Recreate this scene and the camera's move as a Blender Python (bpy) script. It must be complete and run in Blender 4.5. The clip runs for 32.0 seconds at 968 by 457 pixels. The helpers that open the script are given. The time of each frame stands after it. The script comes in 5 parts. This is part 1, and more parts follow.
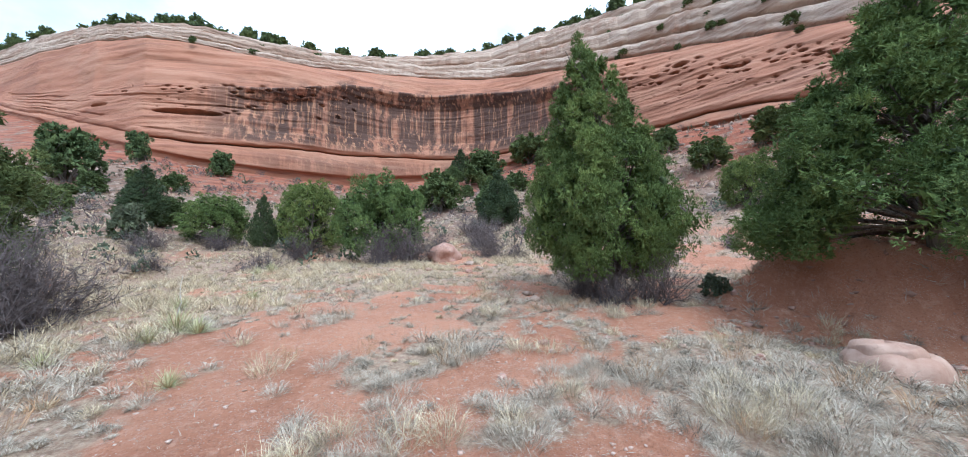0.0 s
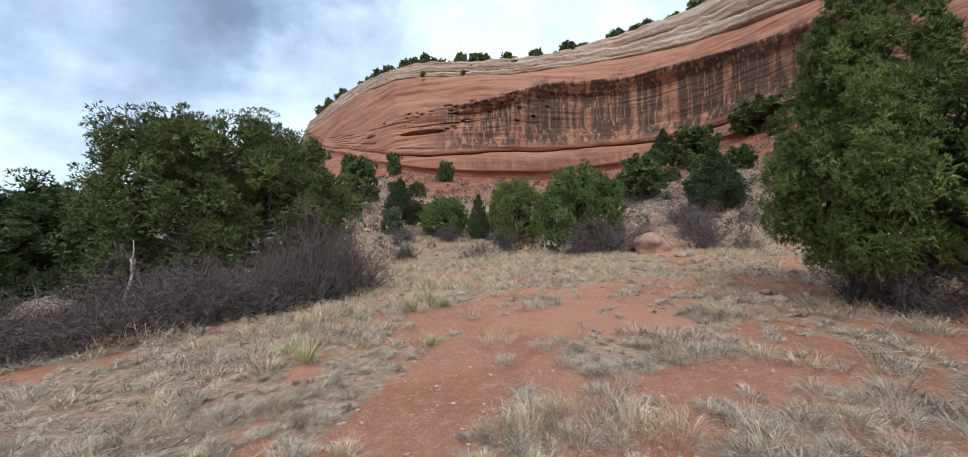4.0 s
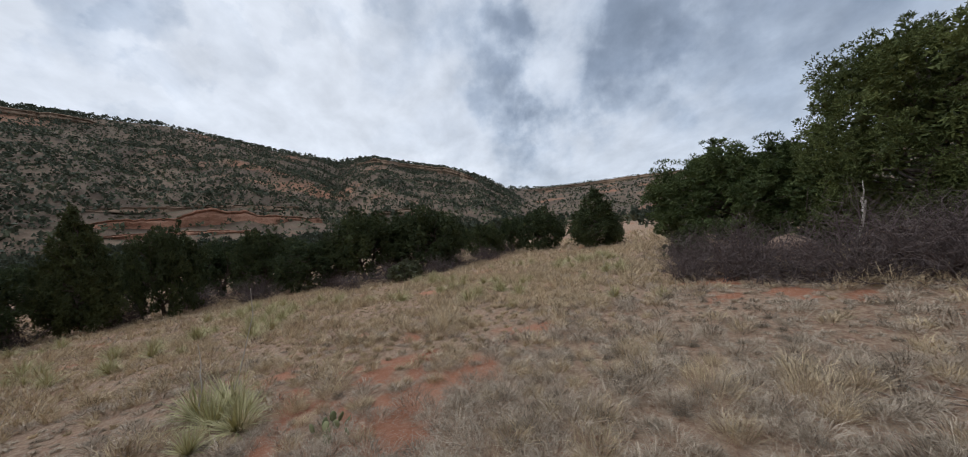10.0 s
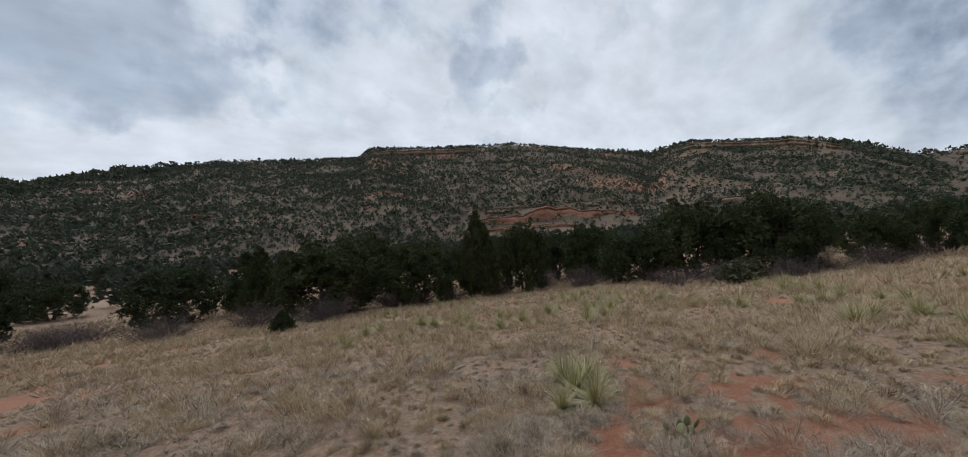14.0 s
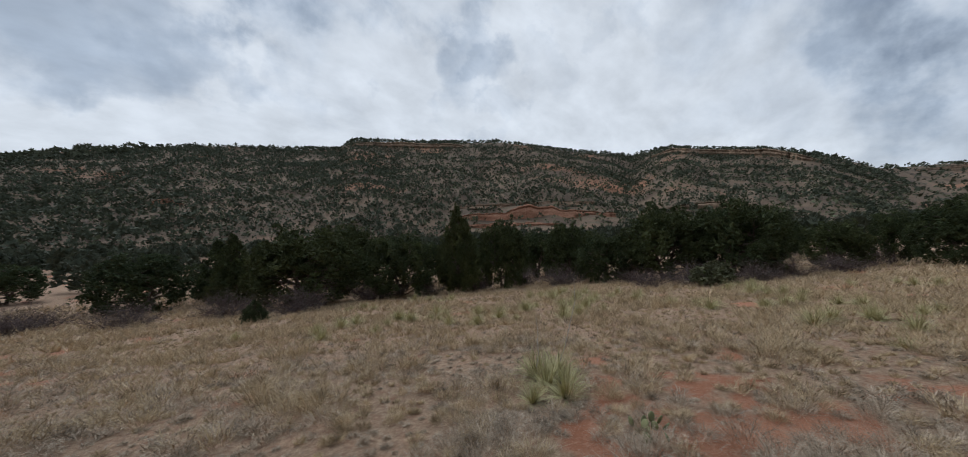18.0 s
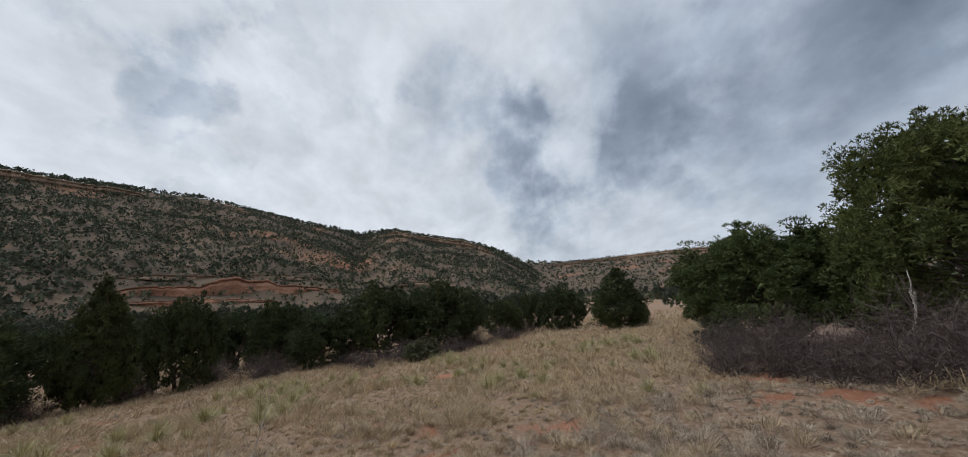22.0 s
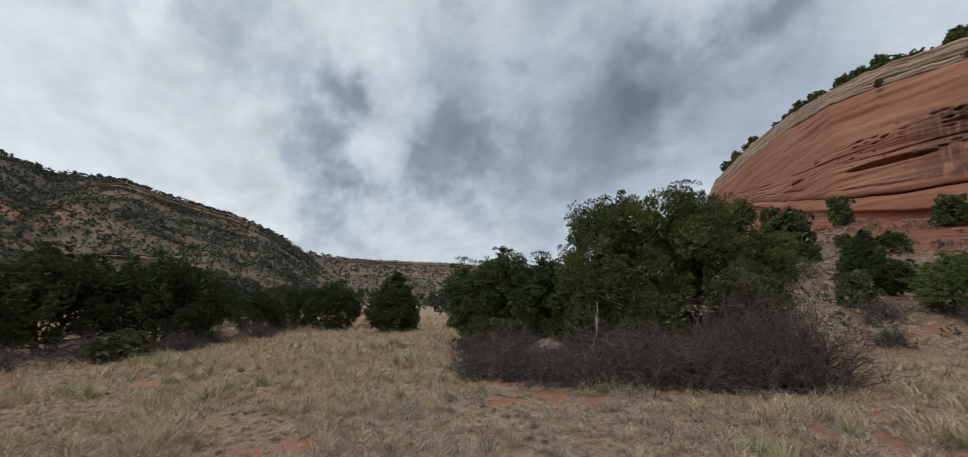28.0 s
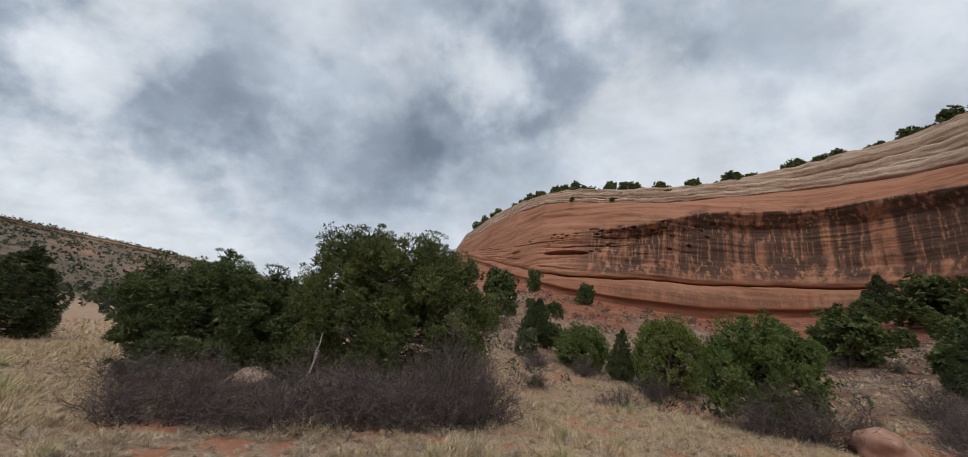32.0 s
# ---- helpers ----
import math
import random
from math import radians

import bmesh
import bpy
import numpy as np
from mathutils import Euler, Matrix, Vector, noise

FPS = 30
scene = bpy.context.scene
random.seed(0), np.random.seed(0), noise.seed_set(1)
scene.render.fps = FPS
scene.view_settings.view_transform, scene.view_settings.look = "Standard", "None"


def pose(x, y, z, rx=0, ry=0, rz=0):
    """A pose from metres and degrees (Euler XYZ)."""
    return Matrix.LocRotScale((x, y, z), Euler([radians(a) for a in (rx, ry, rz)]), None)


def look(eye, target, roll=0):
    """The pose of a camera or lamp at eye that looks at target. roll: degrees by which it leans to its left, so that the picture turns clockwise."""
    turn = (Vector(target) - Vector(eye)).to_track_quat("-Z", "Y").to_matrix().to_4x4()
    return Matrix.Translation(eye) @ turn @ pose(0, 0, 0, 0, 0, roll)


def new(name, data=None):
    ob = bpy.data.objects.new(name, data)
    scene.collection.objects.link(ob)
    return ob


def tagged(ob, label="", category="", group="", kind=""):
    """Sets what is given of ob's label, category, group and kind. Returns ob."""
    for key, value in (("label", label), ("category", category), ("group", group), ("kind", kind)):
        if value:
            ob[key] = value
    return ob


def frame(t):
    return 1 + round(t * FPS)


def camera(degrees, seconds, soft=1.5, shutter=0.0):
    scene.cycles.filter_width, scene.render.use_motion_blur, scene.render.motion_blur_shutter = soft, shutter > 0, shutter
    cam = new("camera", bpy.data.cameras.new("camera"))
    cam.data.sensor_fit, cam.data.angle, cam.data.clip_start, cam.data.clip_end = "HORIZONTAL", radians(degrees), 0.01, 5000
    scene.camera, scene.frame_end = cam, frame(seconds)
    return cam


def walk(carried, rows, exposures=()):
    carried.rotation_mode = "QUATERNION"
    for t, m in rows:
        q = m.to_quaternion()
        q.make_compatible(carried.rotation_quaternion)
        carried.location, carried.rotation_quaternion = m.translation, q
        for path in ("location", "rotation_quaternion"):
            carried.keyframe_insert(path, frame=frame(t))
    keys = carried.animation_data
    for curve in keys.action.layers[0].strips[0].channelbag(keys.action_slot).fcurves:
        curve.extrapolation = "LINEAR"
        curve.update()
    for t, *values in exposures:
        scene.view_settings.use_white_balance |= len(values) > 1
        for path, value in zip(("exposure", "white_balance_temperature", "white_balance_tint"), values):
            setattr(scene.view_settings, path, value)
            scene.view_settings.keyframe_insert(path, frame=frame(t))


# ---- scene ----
# ---- the camera and its walk ----
cam = camera(105.3, 32.0, soft=0.9, shutter=0.25)
# seconds, place, yaw to the left, pitch, roll
PATH = [
    (0, 0.238, -0.036, 1.654, -38.34, 5.04, -1.24),
    (0.5, 0.226, -0.026, 1.654, -36.27, 5.91, -0.44),
    (1, 0.220, -0.035, 1.661, -35.54, 7.08, -0.82),
    (1.5, 0.211, -0.029, 1.655, -35.96, 7.28, -0.43),
    (2, 0.178, -0.038, 1.649, -31.58, 7.12, -0.42),
    (2.5, 0.135, -0.033, 1.635, -24.72, 6.01, -0.55),
    (3, 0.105, -0.031, 1.629, -16.21, 5.64, -0.77),
    (3.5, 0.085, -0.019, 1.626, -11.95, 4.49, -0.66),
    (5.5, 0.000, 0.000, 1.600, 0.16, 3.77, 0.05),
    (6, -0.007, -0.016, 1.586, 3.33, 2.69, -0.27),
    (6.5, 0.046, -0.068, 1.599, 13.90, 0.88, -1.42),
    (7, 0.075, -0.142, 1.591, 29.05, -5.15, -3.03),
    (7.5, 0.019, -0.217, 1.604, 40.22, -4.17, -4.32),
    (8, -0.048, -0.298, 1.613, 46.91, -3.65, -3.33),
    (8.5, -0.101, -0.334, 1.561, 54.61, -3.40, -3.86),
    (9, -0.120, -0.369, 1.515, 62.12, -2.94, -4.13),
    (9.5, -0.097, -0.385, 1.522, 72.98, -0.74, -3.84),
    (10, -0.071, -0.389, 1.544, 78.86, -1.55, -2.26),
    (10.5, -0.099, -0.481, 1.559, 82.18, -0.72, -2.58),
    (11, -0.114, -0.556, 1.549, 86.68, -0.65, -3.02),
    (11.5, -0.064, -0.590, 1.578, 95.04, 0.07, -4.20),
    (12, -0.048, -0.603, 1.581, 105.16, 0.43, -4.68),
    (12.5, 0.017, -0.622, 1.603, 114.72, -0.14, -5.51),
    (13, 0.034, -0.644, 1.628, 119.73, 0.50, -5.14),
    (13.5, 0.057, -0.667, 1.636, 122.51, 0.53, -5.35),
    (14, 0.055, -0.689, 1.637, 124.74, -0.20, -3.78),
    (14.5, 0.067, -0.707, 1.627, 125.90, 0.92, -2.63),
    (16.5, 0.075, -0.751, 1.629, 130.51, 1.37, -1.62),
    (17, 0.097, -0.740, 1.646, 129.96, 0.88, -1.06),
    (17.5, 0.068, -0.683, 1.643, 127.15, -0.66, -1.61),
    (18, 0.043, -0.647, 1.629, 121.97, -0.91, -1.68),
    (18.5, 0.004, -0.623, 1.619, 117.11, -0.94, -0.73),
    (19, -0.008, -0.591, 1.611, 111.67, -0.03, -0.51),
    (19.5, -0.058, -0.575, 1.607, 105.17, 0.78, 0.04),
    (20, -0.068, -0.564, 1.606, 101.47, -0.11, 0.15),
    (20.5, -0.068, -0.522, 1.614, 90.13, 0.99, 0.89),
    (21, -0.098, -0.483, 1.632, 82.96, 2.68, 1.40),
    (21.5, -0.094, -0.510, 1.686, 80.86, 6.64, -0.28),
    (22, -0.086, -0.512, 1.722, 81.23, 9.88, -1.03),
    (22.5, -0.083, -0.521, 1.740, 80.58, 10.35, 1.00),
    (23, -0.095, -0.525, 1.732, 82.59, 9.22, 1.57),
    (23.5, -0.103, -0.489, 1.764, 83.94, 11.54, 2.59),
    (24, -0.107, -0.454, 1.778, 81.13, 13.37, 1.28),
    (24.5, -0.116, -0.427, 1.779, 79.12, 13.15, 1.39),
    (25, -0.133, -0.402, 1.777, 75.67, 12.86, 1.45),
    (25.5, -0.174, -0.376, 1.773, 70.85, 13.10, 1.18),
    (27.5, -0.403, -0.257, 1.725, 56.08, 10.45, 4.04),
    (28, -0.412, -0.199, 1.742, 49.73, 11.25, 5.26),
    (28.5, -0.389, -0.159, 1.775, 43.88, 12.55, 6.30),
    (29, -0.360, -0.136, 1.836, 39.88, 13.56, 7.03),
    (29.5, -0.347, -0.110, 1.902, 35.20, 15.58, 8.70),
    (30, -0.340, -0.093, 1.930, 31.00, 16.72, 9.63),
    (30.5, -0.322, -0.078, 1.947, 28.11, 17.32, 10.21),
    (31, -0.270, -0.067, 1.958, 22.74, 19.31, 10.08),
    (31.5, -0.206, -0.089, 1.974, 18.83, 20.65, 10.43),
    (32, -0.185, -0.057, 2.005, 14.29, 19.97, 11.38),
]
# seconds, stops, kelvin, tint
EXPOSURES = [(0, 1.22, 5000, 2), (1, 0.72, 5050, 2), (2, 0.70, 5100, 3), (3.5, 0.62, 5550, 6), (5.5, 0.5, 5800, 7), (6.5, 0.3, 5950, 8), (7.5, 0.0, 6200, 10), (9, -0.15, 6000, 10), (13, -0.32, 6000, 9), (19, -0.34, 6000, 8), (23, -0.34, 6200, 9), (28, -0.32, 6200, 8), (32, -0.09, 6450, 9)]
walk(cam, [(t, pose(x, y, z, 90 + pitch, 0, yaw) @ pose(0, 0, 0, 0, 0, roll)) for t, x, y, z, yaw, pitch, roll in PATH], EXPOSURES)

# ---- overcast sky, one broad weak sun ----
SUN_YAW, SUN_EL = 172.0, 50.0
world = bpy.data.worlds.new("world")
scene.world = world
world.use_nodes = True
wn, wl = world.node_tree.nodes, world.node_tree.links
wn.clear()


def wnode(kind, **settings):
    node = wn.new(kind)
    for key, value in settings.items():
        node.inputs[key].default_value = value
    return node


def wmath(op, a, b=None, c=None):
    node = wn.new("ShaderNodeMath")
    node.operation = op
    for slot, v in ((0, a), (1, b), (2, c)):
        if v is None:
            continue
        if isinstance(v, (int, float)):
            node.inputs[slot].default_value = v
        else:
            wl.new(v, node.inputs[slot])
    return node.outputs[0]


sky = wn.new("ShaderNodeTexSky")
sky.sky_type, sky.sun_disc = "NISHITA", False
sky.sun_elevation, sky.sun_rotation = radians(SUN_EL), radians(-SUN_YAW)
coords = wn.new("ShaderNodeTexCoord")
split = wn.new("ShaderNodeSeparateXYZ")
wl.new(coords.outputs["Generated"], split.inputs[0])
lift = wmath("ADD", wmath("MAXIMUM", split.outputs[2], 0.0), 0.40)
deck = wn.new("ShaderNodeCombineXYZ")
wl.new(wmath("DIVIDE", split.outputs[0], lift), deck.inputs[0])
wl.new(wmath("DIVIDE", split.outputs[1], lift), deck.inputs[1])
turned = wn.new("ShaderNodeMapping")
turned.inputs["Rotation"].default_value = (0, 0, radians(28))
turned.inputs["Scale"].default_value = (1.1, 1.5, 1.0)
turned.inputs["Location"].default_value = (1.7, 0.4, 0.0)
wl.new(deck.outputs[0], turned.inputs["Vector"])
big = wnode("ShaderNodeTexNoise", Scale=0.8, Detail=5.0, Roughness=0.5, Distortion=0.25)
wl.new(turned.outputs[0], big.inputs["Vector"])
fine = wnode("ShaderNodeTexNoise", Scale=2.4, Detail=7.0, Roughness=0.56)
wl.new(turned.outputs[0], fine.inputs["Vector"])
# cloud masses by bearing and height in degrees, how wide, how dark (negative: a bright gap)
MASSES = [(174, 24, 7, 0.22), (168, 23, 7, 0.24), (161, 19, 5, 0.20), (150, 19, 5, 0.13), (142, 30, 7, 0.28), (134, 28, 6, 0.28), (128, 22, 4, 0.14), (180, 13, 5, 0.08), (111, 22, 3, 0.11), (105, 27, 4, 0.10),
          (84, 21, 7, 0.22), (77, 23, 6, 0.14), (70, 21, 6, 0.12), (65, 26, 7, 0.14), (61, 18, 5, 0.10), (53, 22, 7, 0.13), (45, 28, 7, 0.11), (61, 29, 8, 0.12), (39, 20, 7, 0.05), (32, 26, 8, 0.03), (22, 25, 8, 0.04), (50, 24, 15, 0.09), (25, 34, 14, 0.10),
          (13, 46, 8, 0.24), (30, 44, 8, 0.16), (1, 48, 7, 0.20), (38, 35, 8, 0.08), (16, 36, 7, 0.06), (-35, 43, 6, 0.14), (-45, 40, 8, 0.16), (5, 30, 10, 0.16),
          (49, 38, 5, -0.16), (92, 33, 13, -0.10), (147, 12, 16, -0.14), (176, 8, 16, -0.18), (100, 14, 12, -0.10), (120, 14, 12, -0.12), (-5, 42, 5, -0.05), (-20, 36, 14, 0.10), (165, 11, 10, -0.14), (80, 26, 8, 0.12), (90, 10, 8, -0.06)]
ragged = wnode("ShaderNodeTexNoise", Scale=3.0, Detail=7.0, Roughness=0.55)
wl.new(coords.outputs["Generated"], ragged.inputs["Vector"])
shifted = wn.new("ShaderNodeVectorMath")
shifted.operation = "MULTIPLY_ADD"
wl.new(ragged.outputs["Color"], shifted.inputs[0])
shifted.inputs[1].default_value = (0.22, 0.22, 0.22)
wl.new(coords.outputs["Generated"], shifted.inputs[2])
centred = wn.new("ShaderNodeVectorMath")
centred.operation = "ADD"
wl.new(shifted.outputs[0], centred.inputs[0])
centred.inputs[1].default_value = (-0.11, -0.11, -0.11)
cloud = wmath("ADD", wmath("MULTIPLY", big.outputs[0], 0.32), wmath("MULTIPLY_ADD", fine.outputs[0], 0.24, 0.0))
for yaw, el, wide, dark in MASSES:
    toward = wn.new("ShaderNodeVectorMath")
    toward.operation = "DOT_PRODUCT"
    wl.new(centred.outputs[0], toward.inputs[0])
    ca, ce = radians(yaw), radians(el)
    toward.inputs[1].default_value = (-math.sin(ca) * math.cos(ce), math.cos(ca) * math.cos(ce), math.sin(ce))
    soft_edge = wn.new("ShaderNodeMapRange")
    soft_edge.interpolation_type = "SMOOTHSTEP"
    soft_edge.inputs[1].default_value, soft_edge.inputs[2].default_value, soft_edge.inputs[4].default_value = math.cos(radians(wide * 2.4)), 1.0, dark * 0.66
    wl.new(toward.outputs["Value"], soft_edge.inputs[0])
    cloud = wmath("ADD", cloud, soft_edge.outputs[0])
ramp = wn.new("ShaderNodeValToRGB")
ramp.color_ramp.elements[0].position, ramp.color_ramp.elements[0].color = 0.20, (0.90, 0.92, 0.95, 1)
ramp.color_ramp.elements[1].position, ramp.color_ramp.elements[1].color = 0.95, (0.19, 0.235, 0.30, 1)
for at, tone in ((0.36, (0.70, 0.745, 0.81, 1)), (0.50, (0.52, 0.58, 0.665, 1)), (0.68, (0.345, 0.40, 0.485, 1))):
    ramp.color_ramp.elements.new(at).color = tone
wl.new(cloud, ramp.inputs[0])
mix = wn.new("ShaderNodeMix")
mix.data_type = "RGBA"
mix.inputs[0].default_value = 0.94
faint = wn.new("ShaderNodeVectorMath")
faint.operation = "SCALE"
faint.inputs[3].default_value = 0.1
wl.new(sky.outputs[0], faint.inputs[0])
wl.new(faint.outputs[0], mix.inputs[6])
# wisps inside the masses
wisp = wnode("ShaderNodeTexNoise", Scale=4.0, Detail=7.0, Roughness=0.58, Distortion=0.2)
wl.new(turned.outputs[0], wisp.inputs["Vector"])
spread = wn.new("ShaderNodeMapRange")
for slot, v in zip((1, 2, 3, 4), (0.3, 0.7, 1.14, 0.86)):
    spread.inputs[slot].default_value = v
wl.new(wisp.outputs[0], spread.inputs[0])
wispy = wn.new("ShaderNodeVectorMath")
wispy.operation = "SCALE"
wl.new(ramp.outputs[0], wispy.inputs[0])
wl.new(spread.outputs[0], wispy.inputs[3])
wl.new(wispy.outputs[0], mix.inputs[7])
back = wn.new("ShaderNodeBackground")
back.inputs["Strength"].default_value = 1.0
wl.new(mix.outputs[2], back.inputs["Color"])
wl.new(back.outputs[0], wn.new("ShaderNodeOutputWorld").inputs["Surface"])

lamp = bpy.data.lights.new("sun", "SUN")
lamp.energy, lamp.angle, lamp.color = 1.5, radians(25), (1.0, 0.96, 0.9)
sun = new("sun", lamp)
a, e = radians(SUN_YAW), radians(SUN_EL)
sun.matrix_world = look((-40 * math.sin(a) * math.cos(e), 40 * math.cos(a) * math.cos(e), 40 * math.sin(e)), (0, 0, 0))

# ---- materials ----
class Paint:
    """A node material with a few short words for building its colour."""

    def __init__(self, name, roughness=0.9):
        self.m = bpy.data.materials.new(name)
        self.m.use_nodes = True
        self.n, self.l = self.m.node_tree.nodes, self.m.node_tree.links
        self.bsdf = self.n["Principled BSDF"]
        self.bsdf.inputs["Roughness"].default_value = roughness
        self.bsdf.inputs["Specular IOR Level"].default_value = 0.2
        self.where = self.n.new("ShaderNodeTexCoord").outputs["Object"]

    def put(self, slot, v):
        if isinstance(v, (int, float)):
            slot.default_value = v
        elif isinstance(v, tuple):
            slot.default_value = (*v, 1) if len(v) == 3 and len(slot.default_value) == 4 else v
        else:
            self.l.new(v, slot)

    def stretch(self, scale, location=(0, 0, 0)):
        node = self.n.new("ShaderNodeMapping")
        node.inputs["Scale"].default_value, node.inputs["Location"].default_value = scale, location
        self.l.new(self.where, node.inputs["Vector"])
        return node.outputs[0]

    def noise(self, scale, detail=4.0, rough=0.55, vector=None, distortion=0.0):
        node = self.n.new("ShaderNodeTexNoise")
        for key, v in (("Scale", scale), ("Detail", detail), ("Roughness", rough), ("Distortion", distortion)):
            node.inputs[key].default_value = v
        self.l.new(vector or self.where, node.inputs["Vector"])
        return node.outputs[0]

    def cells(self, scale, out="Distance", vector=None):
        node = self.n.new("ShaderNodeTexVoronoi")
        node.inputs["Scale"].default_value = scale
        self.l.new(vector or self.where, node.inputs["Vector"])
        return node.outputs[out]

    def step(self, v, low, high):
        node = self.n.new("ShaderNodeMapRange")
        node.interpolation_type = "SMOOTHSTEP"
        for slot, value in zip((0, 1, 2), (v, low, high)):
            self.put(node.inputs[slot], value)
        return node.outputs[0]

    def maths(self, op, x, y=0.0):
        node = self.n.new("ShaderNodeMath")
        node.operation = op
        self.put(node.inputs[0], x), self.put(node.inputs[1], y)
        return node.outputs[0]

    def mixed(self, fac, x, y, blend="MIX"):
        node = self.n.new("ShaderNodeMix")
        node.data_type, node.blend_type = "RGBA", blend
        self.put(node.inputs[0], fac), self.put(node.inputs[6], x), self.put(node.inputs[7], y)
        return node.outputs[2]

    def attribute(self, name):
        node = self.n.new("ShaderNodeAttribute")
        node.attribute_name = name
        return node.outputs["Fac"]

    def island(self):
        return self.n.new("ShaderNodeNewGeometry").outputs["Random Per Island"]

    def thing(self):
        return self.n.new("ShaderNodeObjectInfo").outputs["Random"]

    def colour(self, c):
        self.put(self.bsdf.inputs["Base Color"], c)
        return self

    def bump(self, height, strength=0.5, distance=0.05):
        node = self.n.new("ShaderNodeBump")
        node.inputs["Strength"].default_value, node.inputs["Distance"].default_value = strength, distance
        self.l.new(height, node.inputs["Height"])
        self.l.new(node.outputs[0], self.bsdf.inputs["Normal"])
        return self


def make_ground():
    p = Paint("ground")
    soil = p.mixed(p.step(p.noise(0.6, 5), 0.35, 0.65), (0.37, 0.158, 0.088), (0.48, 0.228, 0.135))
    soil = p.mixed(p.step(p.noise(9, 6, 0.7), 0.45, 0.75), soil, (0.51, 0.280, 0.185))
    grit = p.mixed(p.step(p.cells(55, "Color"), 0.3, 0.8), (0.36, 0.19, 0.13), (0.66, 0.50, 0.42))
    gravel = p.mixed(p.step(p.cells(55), 0.26, 0.40), grit, soil)
    gravel = p.mixed(p.step(p.cells(24), 0.12, 0.22), (0.50, 0.35, 0.28), gravel)
    soil = p.mixed(p.maths("MULTIPLY", p.step(p.noise(2.0, 5, 0.65), 0.36, 0.62), 0.6), soil, gravel)
    soil = p.mixed(p.maths("MULTIPLY", p.step(p.noise(34, 6, 0.75), 0.52, 0.68), 0.6), soil, (0.17, 0.066, 0.038))
    litter = p.mixed(p.step(p.noise(14, 6, 0.75), 0.35, 0.7), (0.22, 0.165, 0.115), (0.56, 0.46, 0.325))
    cover = p.maths("ADD", p.attribute("cover"), p.maths("MULTIPLY", p.maths("SUBTRACT", p.noise(5.0, 6, 0.7), 0.5), 1.1))
    c = p.mixed(p.maths("MULTIPLY", p.step(cover, 0.45, 1.05), 0.72), soil, litter)
    # talus under the cliff: red soft rock with pale rubble
    talus = p.mixed(p.step(p.noise(0.5, 5), 0.35, 0.65), (0.20, 0.105, 0.068), (0.26, 0.185, 0.135))
    talus = p.mixed(p.step(p.cells(1.6), 0.16, 0.30), (0.39, 0.285, 0.22), talus)
    talus = p.mixed(p.step(p.noise(1.3, 6, 0.7), 0.52, 0.66), talus, (0.12, 0.10, 0.075))
    ledges = p.mixed(p.step(p.noise(1.2, 6, 0.65, p.stretch((0.25, 0.25, 2.0))), 0.42, 0.62), (0.30, 0.105, 0.058), (0.18, 0.060, 0.036))
    talus = p.mixed(p.maths("MULTIPLY", p.attribute("redness"), p.step(p.noise(0.6, 7, 0.7), 0.36, 0.5)), talus, ledges)
    c = p.mixed(p.attribute("talus"), c, talus)
    # the far hillside: pale soil and scattered rubble
    hill = p.mixed(p.step(p.noise(0.05, 6, 0.6), 0.35, 0.65), (0.10, 0.072, 0.052), (0.185, 0.132, 0.092))
    hill = p.mixed(p.step(p.noise(0.25, 6, 0.7), 0.5, 0.68), hill, (0.12, 0.105, 0.07))
    hill = p.mixed(p.step(p.noise(0.018, 4), 0.55, 0.7), hill, (0.30, 0.15, 0.09))
    c = p.mixed(p.attribute("hill"), c, hill)
    lumps = p.maths("ADD", p.noise(22, 8, 0.75), p.maths("MULTIPLY", p.step(p.cells(55), 0.34, 0.1), 0.35))
    return p.colour(c).bump(lumps, 1.0, 0.05).m


